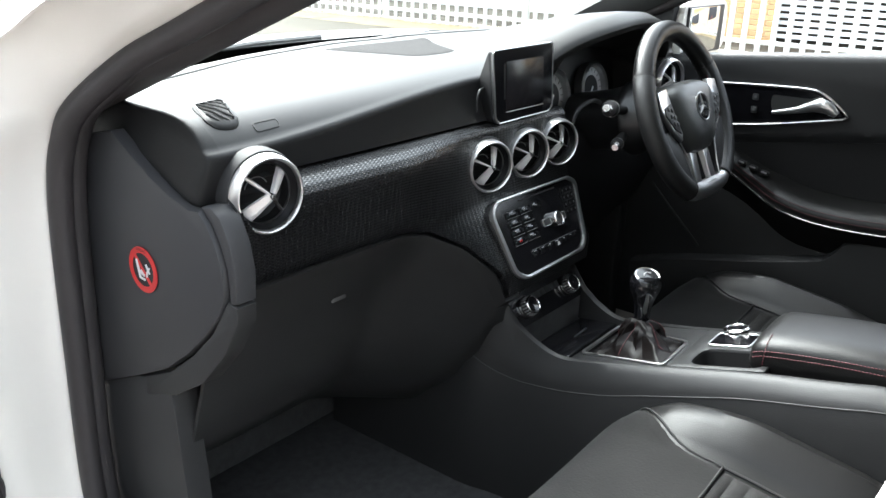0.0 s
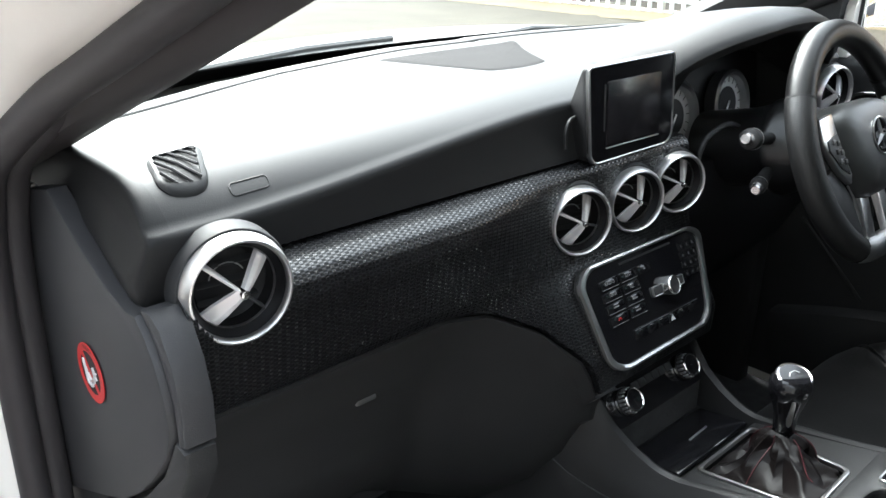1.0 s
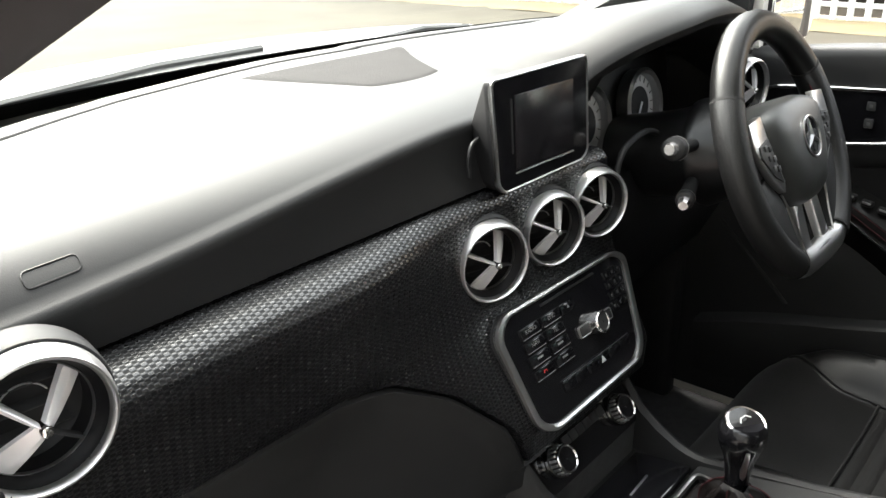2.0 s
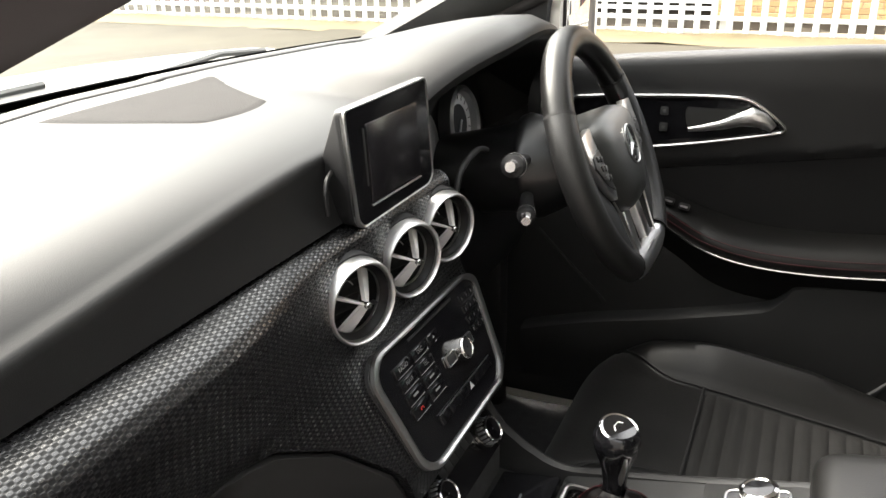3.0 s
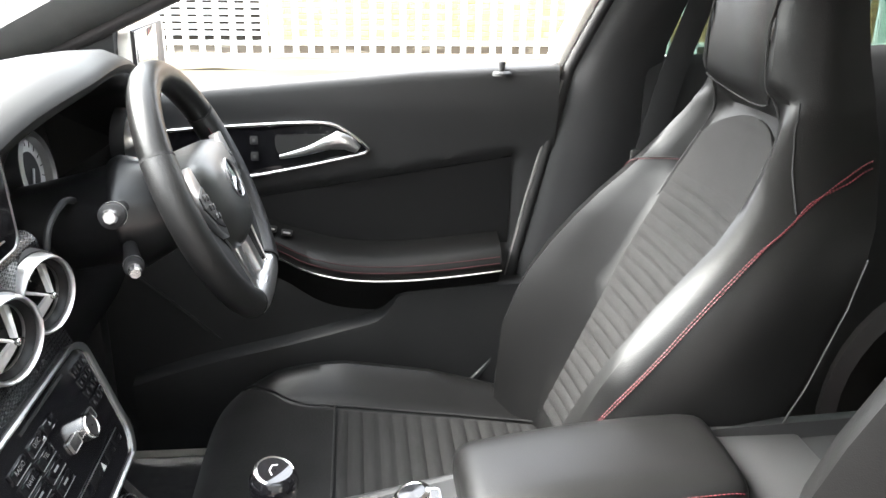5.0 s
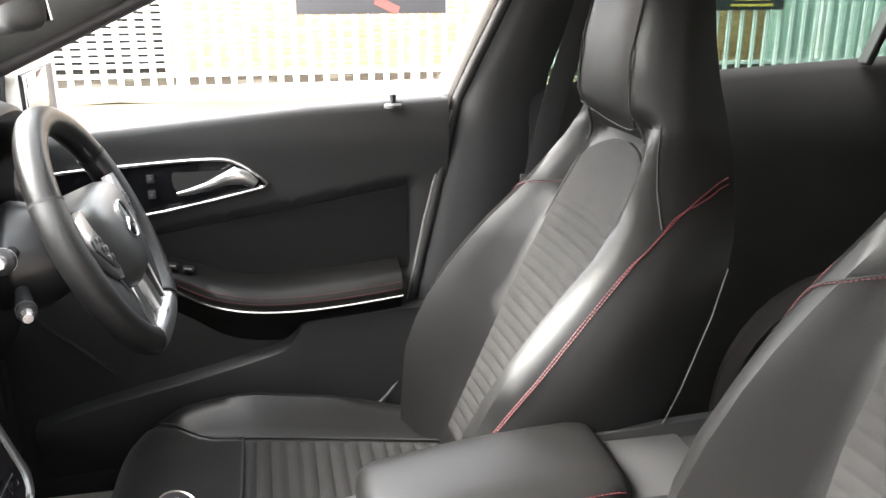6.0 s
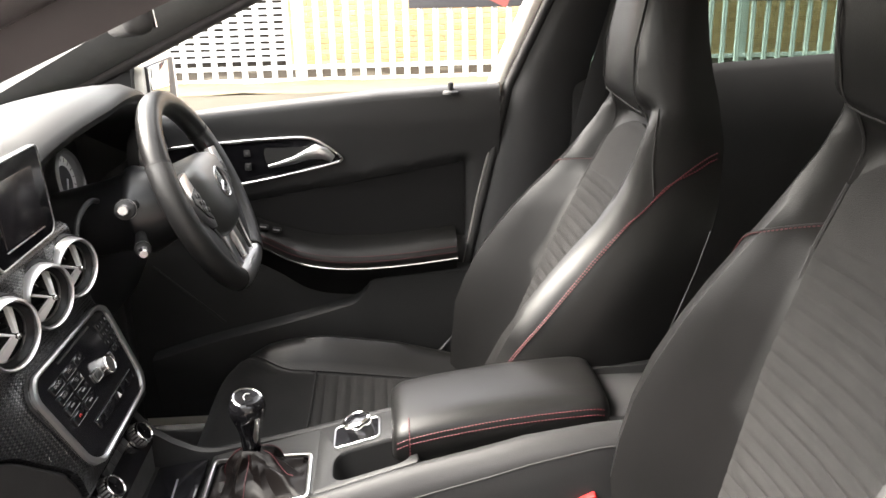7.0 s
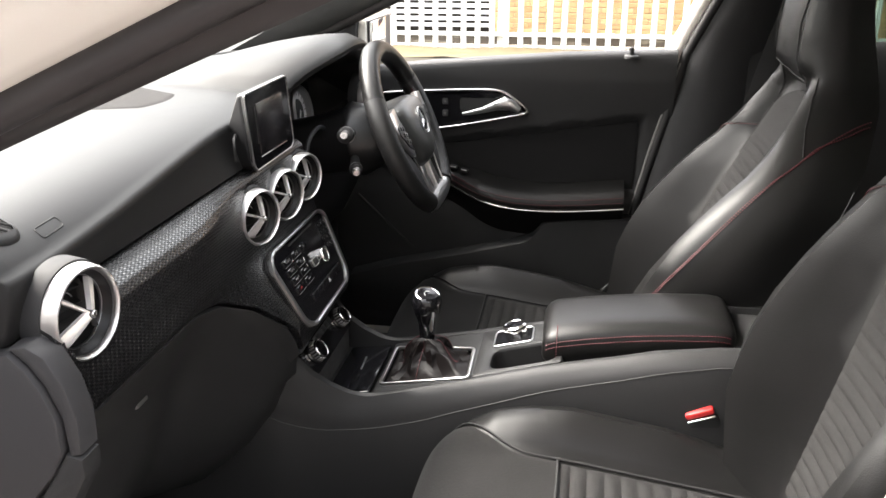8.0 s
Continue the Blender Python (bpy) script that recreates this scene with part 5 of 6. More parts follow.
    for i in range(181):
        t = lerp(0.02, 0.328, i / 180)
        y = top(t, 0).y - dy
        rib = 0.0075 * abs(math.sin(math.pi * (y + 0.285) / 0.025)) ** 0.55
        rows.append([top(t, u, -0.002 + (0.002 + rib * (1 - abs(2 * u) ** 8)) * (abs(u) < 0.5)) for u in (-0.505, -0.49, -0.46, -0.4, -0.25, -0.1, 0, 0.1, 0.25, 0.4, 0.46, 0.49, 0.505)])
    part("cushion_panel", sheet(rows), RIBBED, cush, "ribbed dark cloth seat panel")
    for s in (-1, 1):
        part("cushion_seam", tube([top(t, s * 0.515, 0.003) for t in np.linspace(0.01, 0.34, 12)], 0.0022, 6), SEAM, cush)
        part("cushion_seam", tube([top(t, s * lerp(0.52, 0.9, ss(0.36, 0.72, t)), 0.002) for t in np.linspace(0.33, 0.95, 22)], 0.002, 6), SEAM, cush)
    part("cushion_seam", tube([top(0.332, u, 0.004) for u in np.linspace(-0.51, 0.51, 12)], 0.0022, 6), SEAM, cush)
    part("seat_base", rbox(0.44, 0.50, 0.20, pose(cx, dy - 0.40, 0.22 + dz * 0.5), 0.03), DARK, seat)
    return seat


driver_seat = make_seat(0.378, 0.0, 0.0, "driver_seat", "black leather sports seat with red stitching, driver's side")
passenger_seat = make_seat(-0.337, -0.17, 0.055, "passenger_seat", "black leather sports seat with red stitching, passenger's side", 10, True, 1, (-0.028, -0.012))
buckle = thing("belt_buckle", "seat belt buckle with a red release button", "seat belt")
BK = pose(-0.101, -0.704, 0.566, -24, -8, 0)
part("buckle_body", rbox(0.018, 0.052, 0.095, BK @ pose(0.002, 0.0, -0.052), 0.006), SEAM, buckle)
part("buckle_slot", rbox(0.003, 0.044, 0.003, BK @ pose(-0.0085, 0.0, -0.003), 0.001), SATIN, buckle)
part("release_button", rbox(0.015, 0.046, 0.012, BK @ pose(0.001, 0.0, 0.004), 0.004), RED, buckle, "red release button")

part("anchor_plate", plate(rounded([(-0.022, -0.012), (0.018, -0.016), (0.022, 0.004), (-0.006, 0.016)], 0.004), 0.003, facing((0.0, -0.785, 0.425), (-0.8, 0.3, 0.5)), 0.001), SATIN, buckle, "bare metal anchor plate")

# ---- driver's door ----
door = thing("driver_door", "black car door panel with chrome handle surround", "car door")


def door_x(y, z):
    """Inner face of the door, as x at a place."""
    x = table([(0.30, 0.715), (0.45, 0.735), (0.60, 0.742), (0.70, 0.755), (0.80, 0.752), (0.88, 0.742), (0.96, 0.728), (1.01, 0.728), (1.03, 0.742)], z)
    crease = lerp(0.80, 0.872, (y + 0.17) / -0.45)
    inside = (1 - ss(crease - 0.008, crease + 0.006, z)) * ss(0.66, 0.69, z) * (1 - ss(-0.17, -0.05, y) * 0.5) * ss(-0.645, -0.625, y)
    return x + 0.012 * inside


def belt(y):
    return table([(-0.72, 1.036), (-0.435, 1.024), (-0.095, 0.996), (0.10, 0.975), (0.30, 0.955)], y)


rows = []
for y in np.linspace(0.34, -0.70, 84):
    r = []
    zb = belt(y)
    for k in range(60):
        z = lerp(0.28, zb - 0.02, k / 59)
        r.append((door_x(y, z), y, z))
    xt = door_x(y, zb - 0.02)
    r += [(xt + 0.0015, y, zb - 0.012), (xt + 0.005, y, zb - 0.006), (xt + 0.011, y, zb - 0.002), (xt + 0.02, y, zb), (xt + 0.035, y, zb - 0.0005), (xt + 0.06, y, zb - 0.003), (0.83, y, zb - 0.02)]
    rows.append(r)
part("door_panel", thicken(sheet(rows), 0.004), DOORTOP, door, "grained black door panel")
part("door_skin", rbox(0.03, 1.05, 0.66, pose(0.845, -0.18, 0.60), 0.012), PAINT, door)
rows = []
for y in np.linspace(-0.06, -0.622, 50):
    crease = lerp(0.80, 0.872, (y + 0.17) / -0.45)
    rows.append([(door_x(y, z) - 0.0012, y, z) for z in np.linspace(0.688, crease - 0.010, 14)])
part("door_insert", thicken(sheet(rows), 0.003), INSERT, door, "darker leatherette door insert")
# armrest ledge with bright line and red stitch
LED = [(-0.05, 0.755), (-0.10, 0.735), (-0.15, 0.71), (-0.20, 0.688), (-0.26, 0.668), (-0.34, 0.655), (-0.45, 0.655), (-0.60, 0.668)]
line = spline([(0, y, z) for y, z in LED], 5)
rows = []
for p in line:
    y, z = p.y, p.z
    k = min(1, max(0, (-0.05 - y) / 0.17))
    xo = door_x(y, z) - 0.004
    d = lerp(0.012, 0.062, k)
    rows.append([(xo + 0.01, y, z + 0.045), (xo - d * 0.2, y, z + 0.04), (xo - d * 0.6, y, z + 0.03), (xo - d * 0.9, y, z + 0.018), (xo - d, y, z + 0.002), (xo - d * 0.96, y, z - 0.008), (xo - d * 0.8, y, z - 0.016), (xo - d * 0.5, y, z - 0.05), (xo, y, z - 0.10), (xo + 0.012, y, z - 0.10)])
ledge = part("door_armrest", sheet(rows, close_v=True, caps=True), LEATHER, door, "padded door armrest")
part("bright_line", tube([Vector(r[5]) + Vector((-0.001, 0, -0.003)) for r in rows[2:]], 0.0028, 8), CHROME, ledge, "thin chrome line")
part("red_stitching", stitches([Vector(r[4]) + Vector((-0.0005, 0, 0.003)) for r in rows[8:]], 0.0007), STITCH, ledge)
part("red_stitching", stitches([Vector(r[3]) + Vector((-0.0015, 0, -0.002)) for r in rows[8:]], 0.0007), STITCH, ledge)
for k in range(3):
    sw = part("window_switch", rbox(0.016, 0.020, 0.010, pose(0.728, -0.145 - 0.028 * k, 0.743 - 0.008 * k, 10, 0, 0), 0.003), HARD, ledge)
    part("switch_lip", rbox(0.003, 0.014, 0.0035, pose(0.7195, -0.145 - 0.028 * k, 0.7455 - 0.008 * k, 10, 0, 0), 0.001), SATIN, sw)
# handle surround
SUR = [(0.03, 0.890), (0.02, 0.912), (-0.02, 0.920), (-0.11, 0.926), (-0.20, 0.931), (-0.27, 0.932), (-0.30, 0.925), (-0.33, 0.905), (-0.352, 0.885), (-0.350, 0.876), (-0.335, 0.871), (-0.25, 0.852), (-0.17, 0.836), (-0.08, 0.823), (0.0, 0.815), (0.03, 0.83)]
out = [(y, z) for y, z in SUR]
ring = spline([(0, y, z) for y, z in out], 5, closed=True)
sur = part("handle_surround", tube([(door_x(p.y, p.z) - 0.004, p.y, p.z) for p in ring], 0.0042, 10, closed=True), CHROME, door, "chrome handle surround")
bm = bmesh.new()
flat = [(p.y, p.z) for p in ring]
loops = [[(door_x(y, z) - 0.003, y, z) for y, z in inset(flat, 0.002)], [(door_x(y, z) - 0.002, y, z) for y, z in inset(flat, 0.012)]]
sheet(loops, bm, close_v=True)
bm.faces.new([bm.verts.new(p) for p in loops[1]])
part("surround_panel", bm, GLOSS, sur)
part("pull_recess", plate(rounded([(0.185, 0.915), (0.31, 0.92), (0.335, 0.89), (0.19, 0.868)], 0.02, 5), 0.002, facing((0.7345, 0, 0), (-1, 0, 0)), 0), SEAM, sur)
bm = bmesh.new()
hp = [(-0.195, 0.871, 0.004), (-0.22, 0.876, 0.006), (-0.25, 0.884, 0.008), (-0.28, 0.896, 0.012), (-0.300, 0.902, 0.017), (-0.318, 0.897, 0.014), (-0.335, 0.884, 0.008)]
tube([(door_x(y, z) - 0.016, y, z) for y, z, r in hp], lambda t: table([(i / 6, hp[i][2]) for i in range(7)], t), 12, bm=bm, flat=0.6, up=(1, 0, 0))
part("door_handle", bm, SATIN, door, "satin silver door handle")
for z in (0.90, 0.87):
    part("lock_switch", rbox(0.006, 0.014, 0.016, pose(0.737, -0.150, z), 0.002), HARD, sur)
    part("lock_mark", rbox(0.002, 0.005, 0.005, pose(0.7335, -0.150, z), 0), DIMPRINT, sur)
# lock pin
part("lock_pin", lathe([(0.0050, 0), (0.0056, 0.009), (0.0066, 0.014), (0.0062, 0.018), (0.003, 0.020), (0.0005, 0.0202)], pose(0.733, -0.594, 1.021), 14), HARD, door)
part("pin_collar", lathe([(0.019, -0.004), (0.018, 0.001), (0.014, 0.004), (0.007, 0.0035), (0.006, 0.0)], pose(0.735, -0.594, 1.019), 24), SOFT, door)
# lower pocket
rows = []
PK = [(0.10, 0.44), (-0.03, 0.478), (-0.20, 0.515), (-0.33, 0.548), (-0.37, 0.562), (-0.395, 0.59), (-0.415, 0.61), (-0.50, 0.62), (-0.66, 0.628)]
for p in spline([(0, y, z) for y, z in PK], 4):
    y, z = p.y, p.z
    xo = door_x(y, z)
    rows.append([(xo + 0.01, y, z + 0.002), (xo - 0.028, y, z), (xo - 0.036, y, z - 0.006), (xo - 0.038, y, z - 0.03), (xo - 0.034, y, 0.40), (xo - 0.01, y, 0.29)])
part("door_pocket", thicken(sheet(rows), 0.004), HARD, door)

part("panel_line", tube([(door_x(y, z) - 0.002, y, z) for y, z in ((0.085, 0.645), (0.006, 0.573), (-0.041, 0.529), (-0.063, 0.507))], 0.0036, 8), SOFT, door)

# door mirror outside
mirror = thing("door_mirror", "white painted car door mirror", "car mirror")
bm = bmesh.new()
rows = []
for t in np.linspace(0, 1, 10):
    k = (1 - t ** 2.2) ** 0.6 if t < 1 else 0.05
    row = []
    for i in range(24):
        a = 2 * math.pi * i / 24
        c, s = math.cos(a), math.sin(a)
        row.append((0.878 + 0.144 * k * math.copysign(abs(c) ** 0.5, c), 0.05 + 0.10 * t, 1.030 + 0.004 * c + (0.078 - 0.010 * c) * k * math.copysign(abs(s) ** 0.5, s)))
    rows.append(row)
sheet(rows, bm, close_v=True, caps=True)
part("mirror_shell", bm, PAINT, mirror)
part("mirror_gap", rbox(0.230, 0.006, 0.116, pose(0.872, 0.0485, 1.029, 0, 0, 0), 0.002), RUBBER, mirror)
part("mirror_glass", rbox(0.222, 0.006, 0.110, pose(0.870, 0.0455, 1.030, 0, 0, 2), 0.002), MIRROR, mirror)
part("mirror_foot", rbox(0.12, 0.06, 0.03, pose(0.82, 0.07, 0.965), 0.01), HARD, mirror)

inner_mirror = thing("rear_view_mirror", "black rear-view mirror below the windscreen header", "car mirror")
part("mirror_housing", rbox(0.235, 0.035, 0.072, pose(0.005, -0.145, 1.234, -6, 4, 22), 0.014, 3), HARD, inner_mirror)
part("mirror_glass", rbox(0.215, 0.002, 0.058, pose(0.012, -0.162, 1.235, -6, 4, 22), 0.0005), MIRROR, inner_mirror)
part("mirror_stem", tube([(0.005, -0.13, 1.26), (0.005, -0.11, 1.30), (0.005, -0.10, 1.325)], 0.012, 10), HARD, inner_mirror)

# ---- car body ----
body = thing("car_body", "white hatchback body with open passenger door", "car")
# passenger door opening: rubber seal and painted pillar


def pillar_line(k):
    """Inner edge, seam and outer edge of the near windscreen pillar; k counts tenths of a metre above 1 m."""
    return (Vector((-0.657 + 0.0237 * k, 0.257 - 0.2324 * k, 1.0 + 0.1 * k)), Vector((-0.709 + 0.040 * k, 0.272 - 0.211 * k, 1.0 + 0.1 * k)),
            Vector((-0.752 + 0.042 * k, 0.290 - 0.207 * k, 1.0 + 0.1 * k)))


rows = []
for k in np.linspace(-0.6, 4.0, 18):
    a, b, c = pillar_line(k)
    up = Vector((-0.25, 0.35, 0.9)).normalized()
    rows.append([a + up * 0.03 + Vector((0.02, 0, 0)), a, lerp(a, b, 0.35) - up * 0.006, lerp(a, b, 0.8) - up * 0.006, b + up * 0.012])
part("pillar_trim", thicken(sheet(rows), 0.004), RUBBER, body, "dark plum-black windscreen pillar trim")
path = [lerp(pillar_line(k)[1], pillar_line(k)[2], 0.5) for k in (4.0, 3.0, 2.0, 1.2, 0.75)]
path += [Vector(q) for q in ((-0.728, 0.205, 1.012), (-0.730, 0.243, 0.965), (-0.732, 0.262, 0.91), (-0.733, 0.272, 0.82), (-0.733, 0.279, 0.65), (-0.733, 0.284, 0.42), (-0.733, 0.25, 0.28))]
sl = spline(path, 6)
part("door_seal", tube(sl, 0.0165, 14), RUBBER, body, "thick black rubber door seal")
part("inner_trim", tube([p + Vector((0.026, 0.016, 0.0)) for p in sl[22:]], 0.018, 12), RUBBER, body)
rows = []
for i, p in enumerate(sl):
    t = (sl[min(i + 1, len(sl) - 1)] - sl[max(i - 1, 0)]).normalized()
    k = ss(0.55, 0.95, -t.z)
    n = Vector((0, -t.z, t.y)).normalized()
    n = n if n.z > 0 or n.y > 0 else -n
    if n.y < 0:
        n = -n
    upper = ((0.0, 0.012), (-0.018, 0.022), (-0.035, 0.026), (-0.055, 0.050), (-0.085, 0.066), (-0.10, 0.075), (-0.105, 0.06))
    lower = ((0.0, 0.012), (-0.02, 0.016), (-0.05, 0.020), (-0.08, 0.012), (-0.12, 0.016), (-0.17, 0.03), (-0.19, 0.30))
    rows.append([p + Vector((lerp(a, c, k), 0, 0)) + n * lerp(b, d, k) for (a, b), (c, d) in zip(upper, lower)])
part("pillar", thicken(sheet(rows), 0.004), PAINT, body, "white painted door pillar")
for x, z in ((-0.872, 0.665), (-0.885, 0.50)):
    hb = part("hinge_boot", rbox(0.05, 0.035, 0.088, pose(x, 0.285, z), 0.016, 3), RUBBER, body, "black rubber hinge boot")
    part("boot_fold", tube([(x + 0.018 * math.cos(a), 0.266, z + 0.034 * math.sin(a)) for a in (2 * math.pi * i / 20 for i in range(20))], 0.004, 6, closed=True), RUBBER, hb)
# bonnet
rows = []
for x in np.linspace(-0.84, 0.84, 30):
    rows.append([(x, y, z - 0.05 * (x / 0.84) ** 2 - 0.10 * max(0, abs(x) - 0.7)) for y, z in ((0.662, 0.985), (0.682, 1.017), (0.78, 1.004), (1.0, 0.965), (1.3, 0.89), (1.5, 0.78), (1.6, 0.6))])
part("bonnet", thicken(sheet(rows), 0.01), PAINT, body)
# scuttle, with the glass reflection put into its grey
rows = []
for x in np.linspace(-0.80, 0.80, 24):
    rows.append([(x, y, z - 0.05 * (x / 0.84) ** 2) for y, z in ((pad_back(x) + 0.012, 0.970), (pad_back(x) + 0.055, 0.992), (0.63, 1.004), (0.66, 1.007), (0.70, 0.985))])
part("scuttle", thicken(sheet(rows), 0.005), SCUTTLE, body, "plastic scuttle panel, its grey standing in for the windscreen reflection")
for s in (0, 1):
    part("wiper", tube([(-0.5 + 0.6 * s, 0.60, 0.987 - 0.004 * s), (-0.1 + 0.6 * s, 0.635, 1.007 - 0.010 * s), (0.1 + 0.55 * s, 0.64, 1.008 - 0.024 * s)], 0.006, 6), SCUTTLE, body)
# windscreen
rows = []
for x in np.linspace(-0.70, 0.72, 20):
    bow = 0.10 * (x / 0.72) ** 2
    rows.append([(x * lerp(1, 0.82, t), lerp(pad_back(0) + 0.06, -0.28, t) - bow * 1.2, lerp(0.985, 1.385, t)) for t in np.linspace(0, 1, 8)])
ws = part("windscreen", sheet(rows), GLASS, body)
ws.visible_shadow = False
rows = []
for x in np.linspace(-0.70, 0.72, 30):
    bow = 0.10 * (x / 0.72) ** 2
    rows.append([(x * lerp(1, 0.82, t), lerp(pad_back(0) + 0.06, -0.28, t) - bow * 1.2 - 0.004, lerp(0.985, 1.385, t) - 0.002) for t in np.linspace(-0.01, 0.088, 4)])
part("windscreen_border", thicken(sheet(rows), 0.002), FRIT, body, "black border of the windscreen glass")
# driver's A pillar trim
rows, edge_rows = [], []
for z in np.linspace(0.96, 1.37, 14):
    d = z - 1.033
    g = Vector((0.645 - 0.16 * d, 0.345 - 1.95 * d, z))
    w = Vector((0.722 - 0.20 * d, 0.215 - 2.15 * d, z))
    rows.append([g + Vector((0.02, 0.05, 0)), g, lerp(g, w, 0.33) + Vector((-0.008, -0.012, 0)), lerp(g, w, 0.7) + Vector((-0.006, -0.012, 0)), w + Vector((0, 0.006, 0)), w + Vector((0.05, 0.05, 0))])
    edge_rows.append(w + Vector((0.004, -0.002, 0)))
part("a_pillar", sheet(rows, close_v=True, caps=True), TRIMGREY, body, "grey cloth windscreen pillar trim")
part("pillar_seal", tube(edge_rows, 0.014, 10), RUBBER, body)
part("sail_panel", plate([(y, z) for y, z in ((0.32, 0.950), (0.072, 0.975), (0.066, 1.11), (0.12, 1.085), (0.24, 1.03))], 0.03, Matrix(((0, 0, 1, 0.745), (1, 0, 0, 0), (0, 1, 0, 0), (0, 0, 0, 1))), 0), DARK, body)
# roof and rails
rows = []
for x in np.linspace(-0.62, 0.62, 16):
    rows.append([(x, y, z - 0.05 * (x / 0.62) ** 2) for y, z in ((-0.27, 1.385), (-0.6, 1.415), (-1.2, 1.425), (-1.9, 1.37), (-2.3, 1.28))])
part("roof", thicken(sheet(rows), 0.03), PAINT, body)
part("roof_rail", tube([(-0.66, -0.28, 1.315), (-0.66, -0.7, 1.35), (-0.66, -1.3, 1.36), (-0.66, -2.2, 1.25)], 0.05, 10, flat=0.7), PAINT, body)
part("roof_rail", tube([(0.66, -0.28, 1.315), (0.66, -0.7, 1.35), (0.66, -1.3, 1.36), (0.66, -2.2, 1.25)], 0.05, 10, flat=0.7), RUBBER, body)
# B pillar on the driver's side: white frame edge, black trim, belt
rows = []
for t in np.linspace(0, 1, 12):
    z = lerp(0.30, 1.36, t)
    y = table([(0.30, -0.53), (0.52, -0.60), (0.69, -0.635), (1.03, -0.715), (1.23, -0.80), (1.36, -0.86)], z)
    w = table([(0.30, 0.30), (0.7, 0.26), (1.03, 0.17), (1.36, 0.13)], z)
    xi = table([(0.3, 0.735), (1.03, 0.74), (1.36, 0.66)], z)
    rows.append([(xi + 0.07, y + 0.004, z), (xi + 0.015, y - 0.004, z), (xi + 0.0, y - 0.022, z), (xi - 0.012, y - 0.045, z), (xi - 0.016, y - w * 0.6, z), (xi + 0.01, y - w, z), (xi + 0.07, y - w, z)])
part("b_pillar", sheet(rows, close_v=True, caps=True), DARK, body)
part("frame_edge", tube([(table([(0.3, 0.770), (1.03, 0.776), (1.36, 0.692)], z), table([(0.30, -0.515), (0.52, -0.585), (0.69, -0.62), (1.03, -0.70), (1.23, -0.785), (1.36, -0.85)], z), z) for z in np.linspace(0.98, 1.36, 10)], 0.022, 10), PAINT, body, "white painted window frame edge")
part("frame_seal", tube([(table([(0.3, 0.745), (1.03, 0.752), (1.36, 0.67)], z), table([(0.30, -0.535), (0.52, -0.605), (0.69, -0.64), (1.03, -0.722), (1.23, -0.81), (1.36, -0.875)], z), z) for z in np.linspace(0.30, 1.36, 20)], 0.012, 10), HARD, body)
part("door_edge", tube([(0.744, y, z) for y, z in ((-0.612, 0.60), (-0.630, 0.682), (-0.652, 0.788), (-0.690, 0.935), (-0.709, 1.005))], 0.0030, 8), EDGEGREY, body, "thin grey door edge")
# foot of the door seal; its pale grey paints the light reflected there
part("seal_reflection", tube(spline([(0.70, -0.50, 0.36), (0.71, -0.532, 0.395), (0.715, -0.570, 0.430), (0.72, -0.602, 0.473), (0.725, -0.62, 0.53)], 4), 0.011, 10, flat=0.5), TRIMGREY, body)
belt_thing = thing("seat_belt", "black seat belt hanging at the door pillar", "seat belt")
rows = []
for t in np.linspace(0, 1, 14):
    z = lerp(0.55, 1.22, t)
    y = table([(0.55, -0.80), (0.90, -0.875), (1.03, -0.905), (1.22, -0.95)], z)
    x = table([(0.55, 0.712), (1.03, 0.716), (1.22, 0.68)], z)
    rows.append([(x, y + 0.024, z), (x - 0.003, y, z), (x, y - 0.024, z)])
part("webbing", thicken(sheet(rows), 0.0015), DARK, belt_thing, "woven black webbing")
part("belt_stop", rbox(0.010, 0.018, 0.022, pose(0.708, -0.845, 0.872), 0.004), HARD, belt_thing)
# rear door
rows = []
for y in np.linspace(-0.86, -1.75, 20):
    zb = lerp(1.064, 1.086, (y + 1.2) / -0.42)
    rows.append([(0.74, y, 0.18), (0.73, y, 0.35), (0.74, y, 0.6), (0.73, y, 0.9), (0.735, y, zb - 0.02), (0.75, y, zb), (0.82, y, zb - 0.01)])
part("rear_door", thicken(sheet(rows), 0.005), DARK, body)
part("rear_frame", rbox(0.03, 0.020, 0.36, pose(0.725, -1.64, 1.24, 22, 0, 0), 0.006), DARK, body)
rg = part("rear_glass", rbox(0.005, 0.85, 0.34, pose(0.74, -1.30, 1.21, 0, -16, 0), 0.001), GREENGLASS, body)
rg.visible_shadow = False
part("rear_side", rbox(0.04, 0.55, 0.7, pose(0.72, -1.98, 1.0), 0.02), HARD, body)
# passenger side: door pillar and closed rear door
rows = []
for z in np.linspace(0.30, 1.36, 12):
    y = table([(0.30, -0.59), (0.52, -0.66), (0.69, -0.692), (0.89, -0.731), (1.03, -0.765), (1.23, -0.85), (1.36, -0.91)], z)
    w = table([(0.30, 0.30), (0.7, 0.26), (1.03, 0.17), (1.36, 0.13)], z)
    xi = table([(0.3, -0.735), (1.03, -0.74), (1.36, -0.66)], z)
    rows.append([(xi - 0.075, y - 0.03, z), (xi - 0.04, y - 0.012, z), (xi - 0.006, y, z), (xi + 0.006, y - 0.02, z), (xi + 0.008, y - w * 0.6, z), (xi - 0.01, y - w, z), (xi - 0.08, y - w, z)])
part("near_pillar", sheet(rows, close_v=True, caps=True), PAINT, body, "white painted middle door pillar")
rows = []
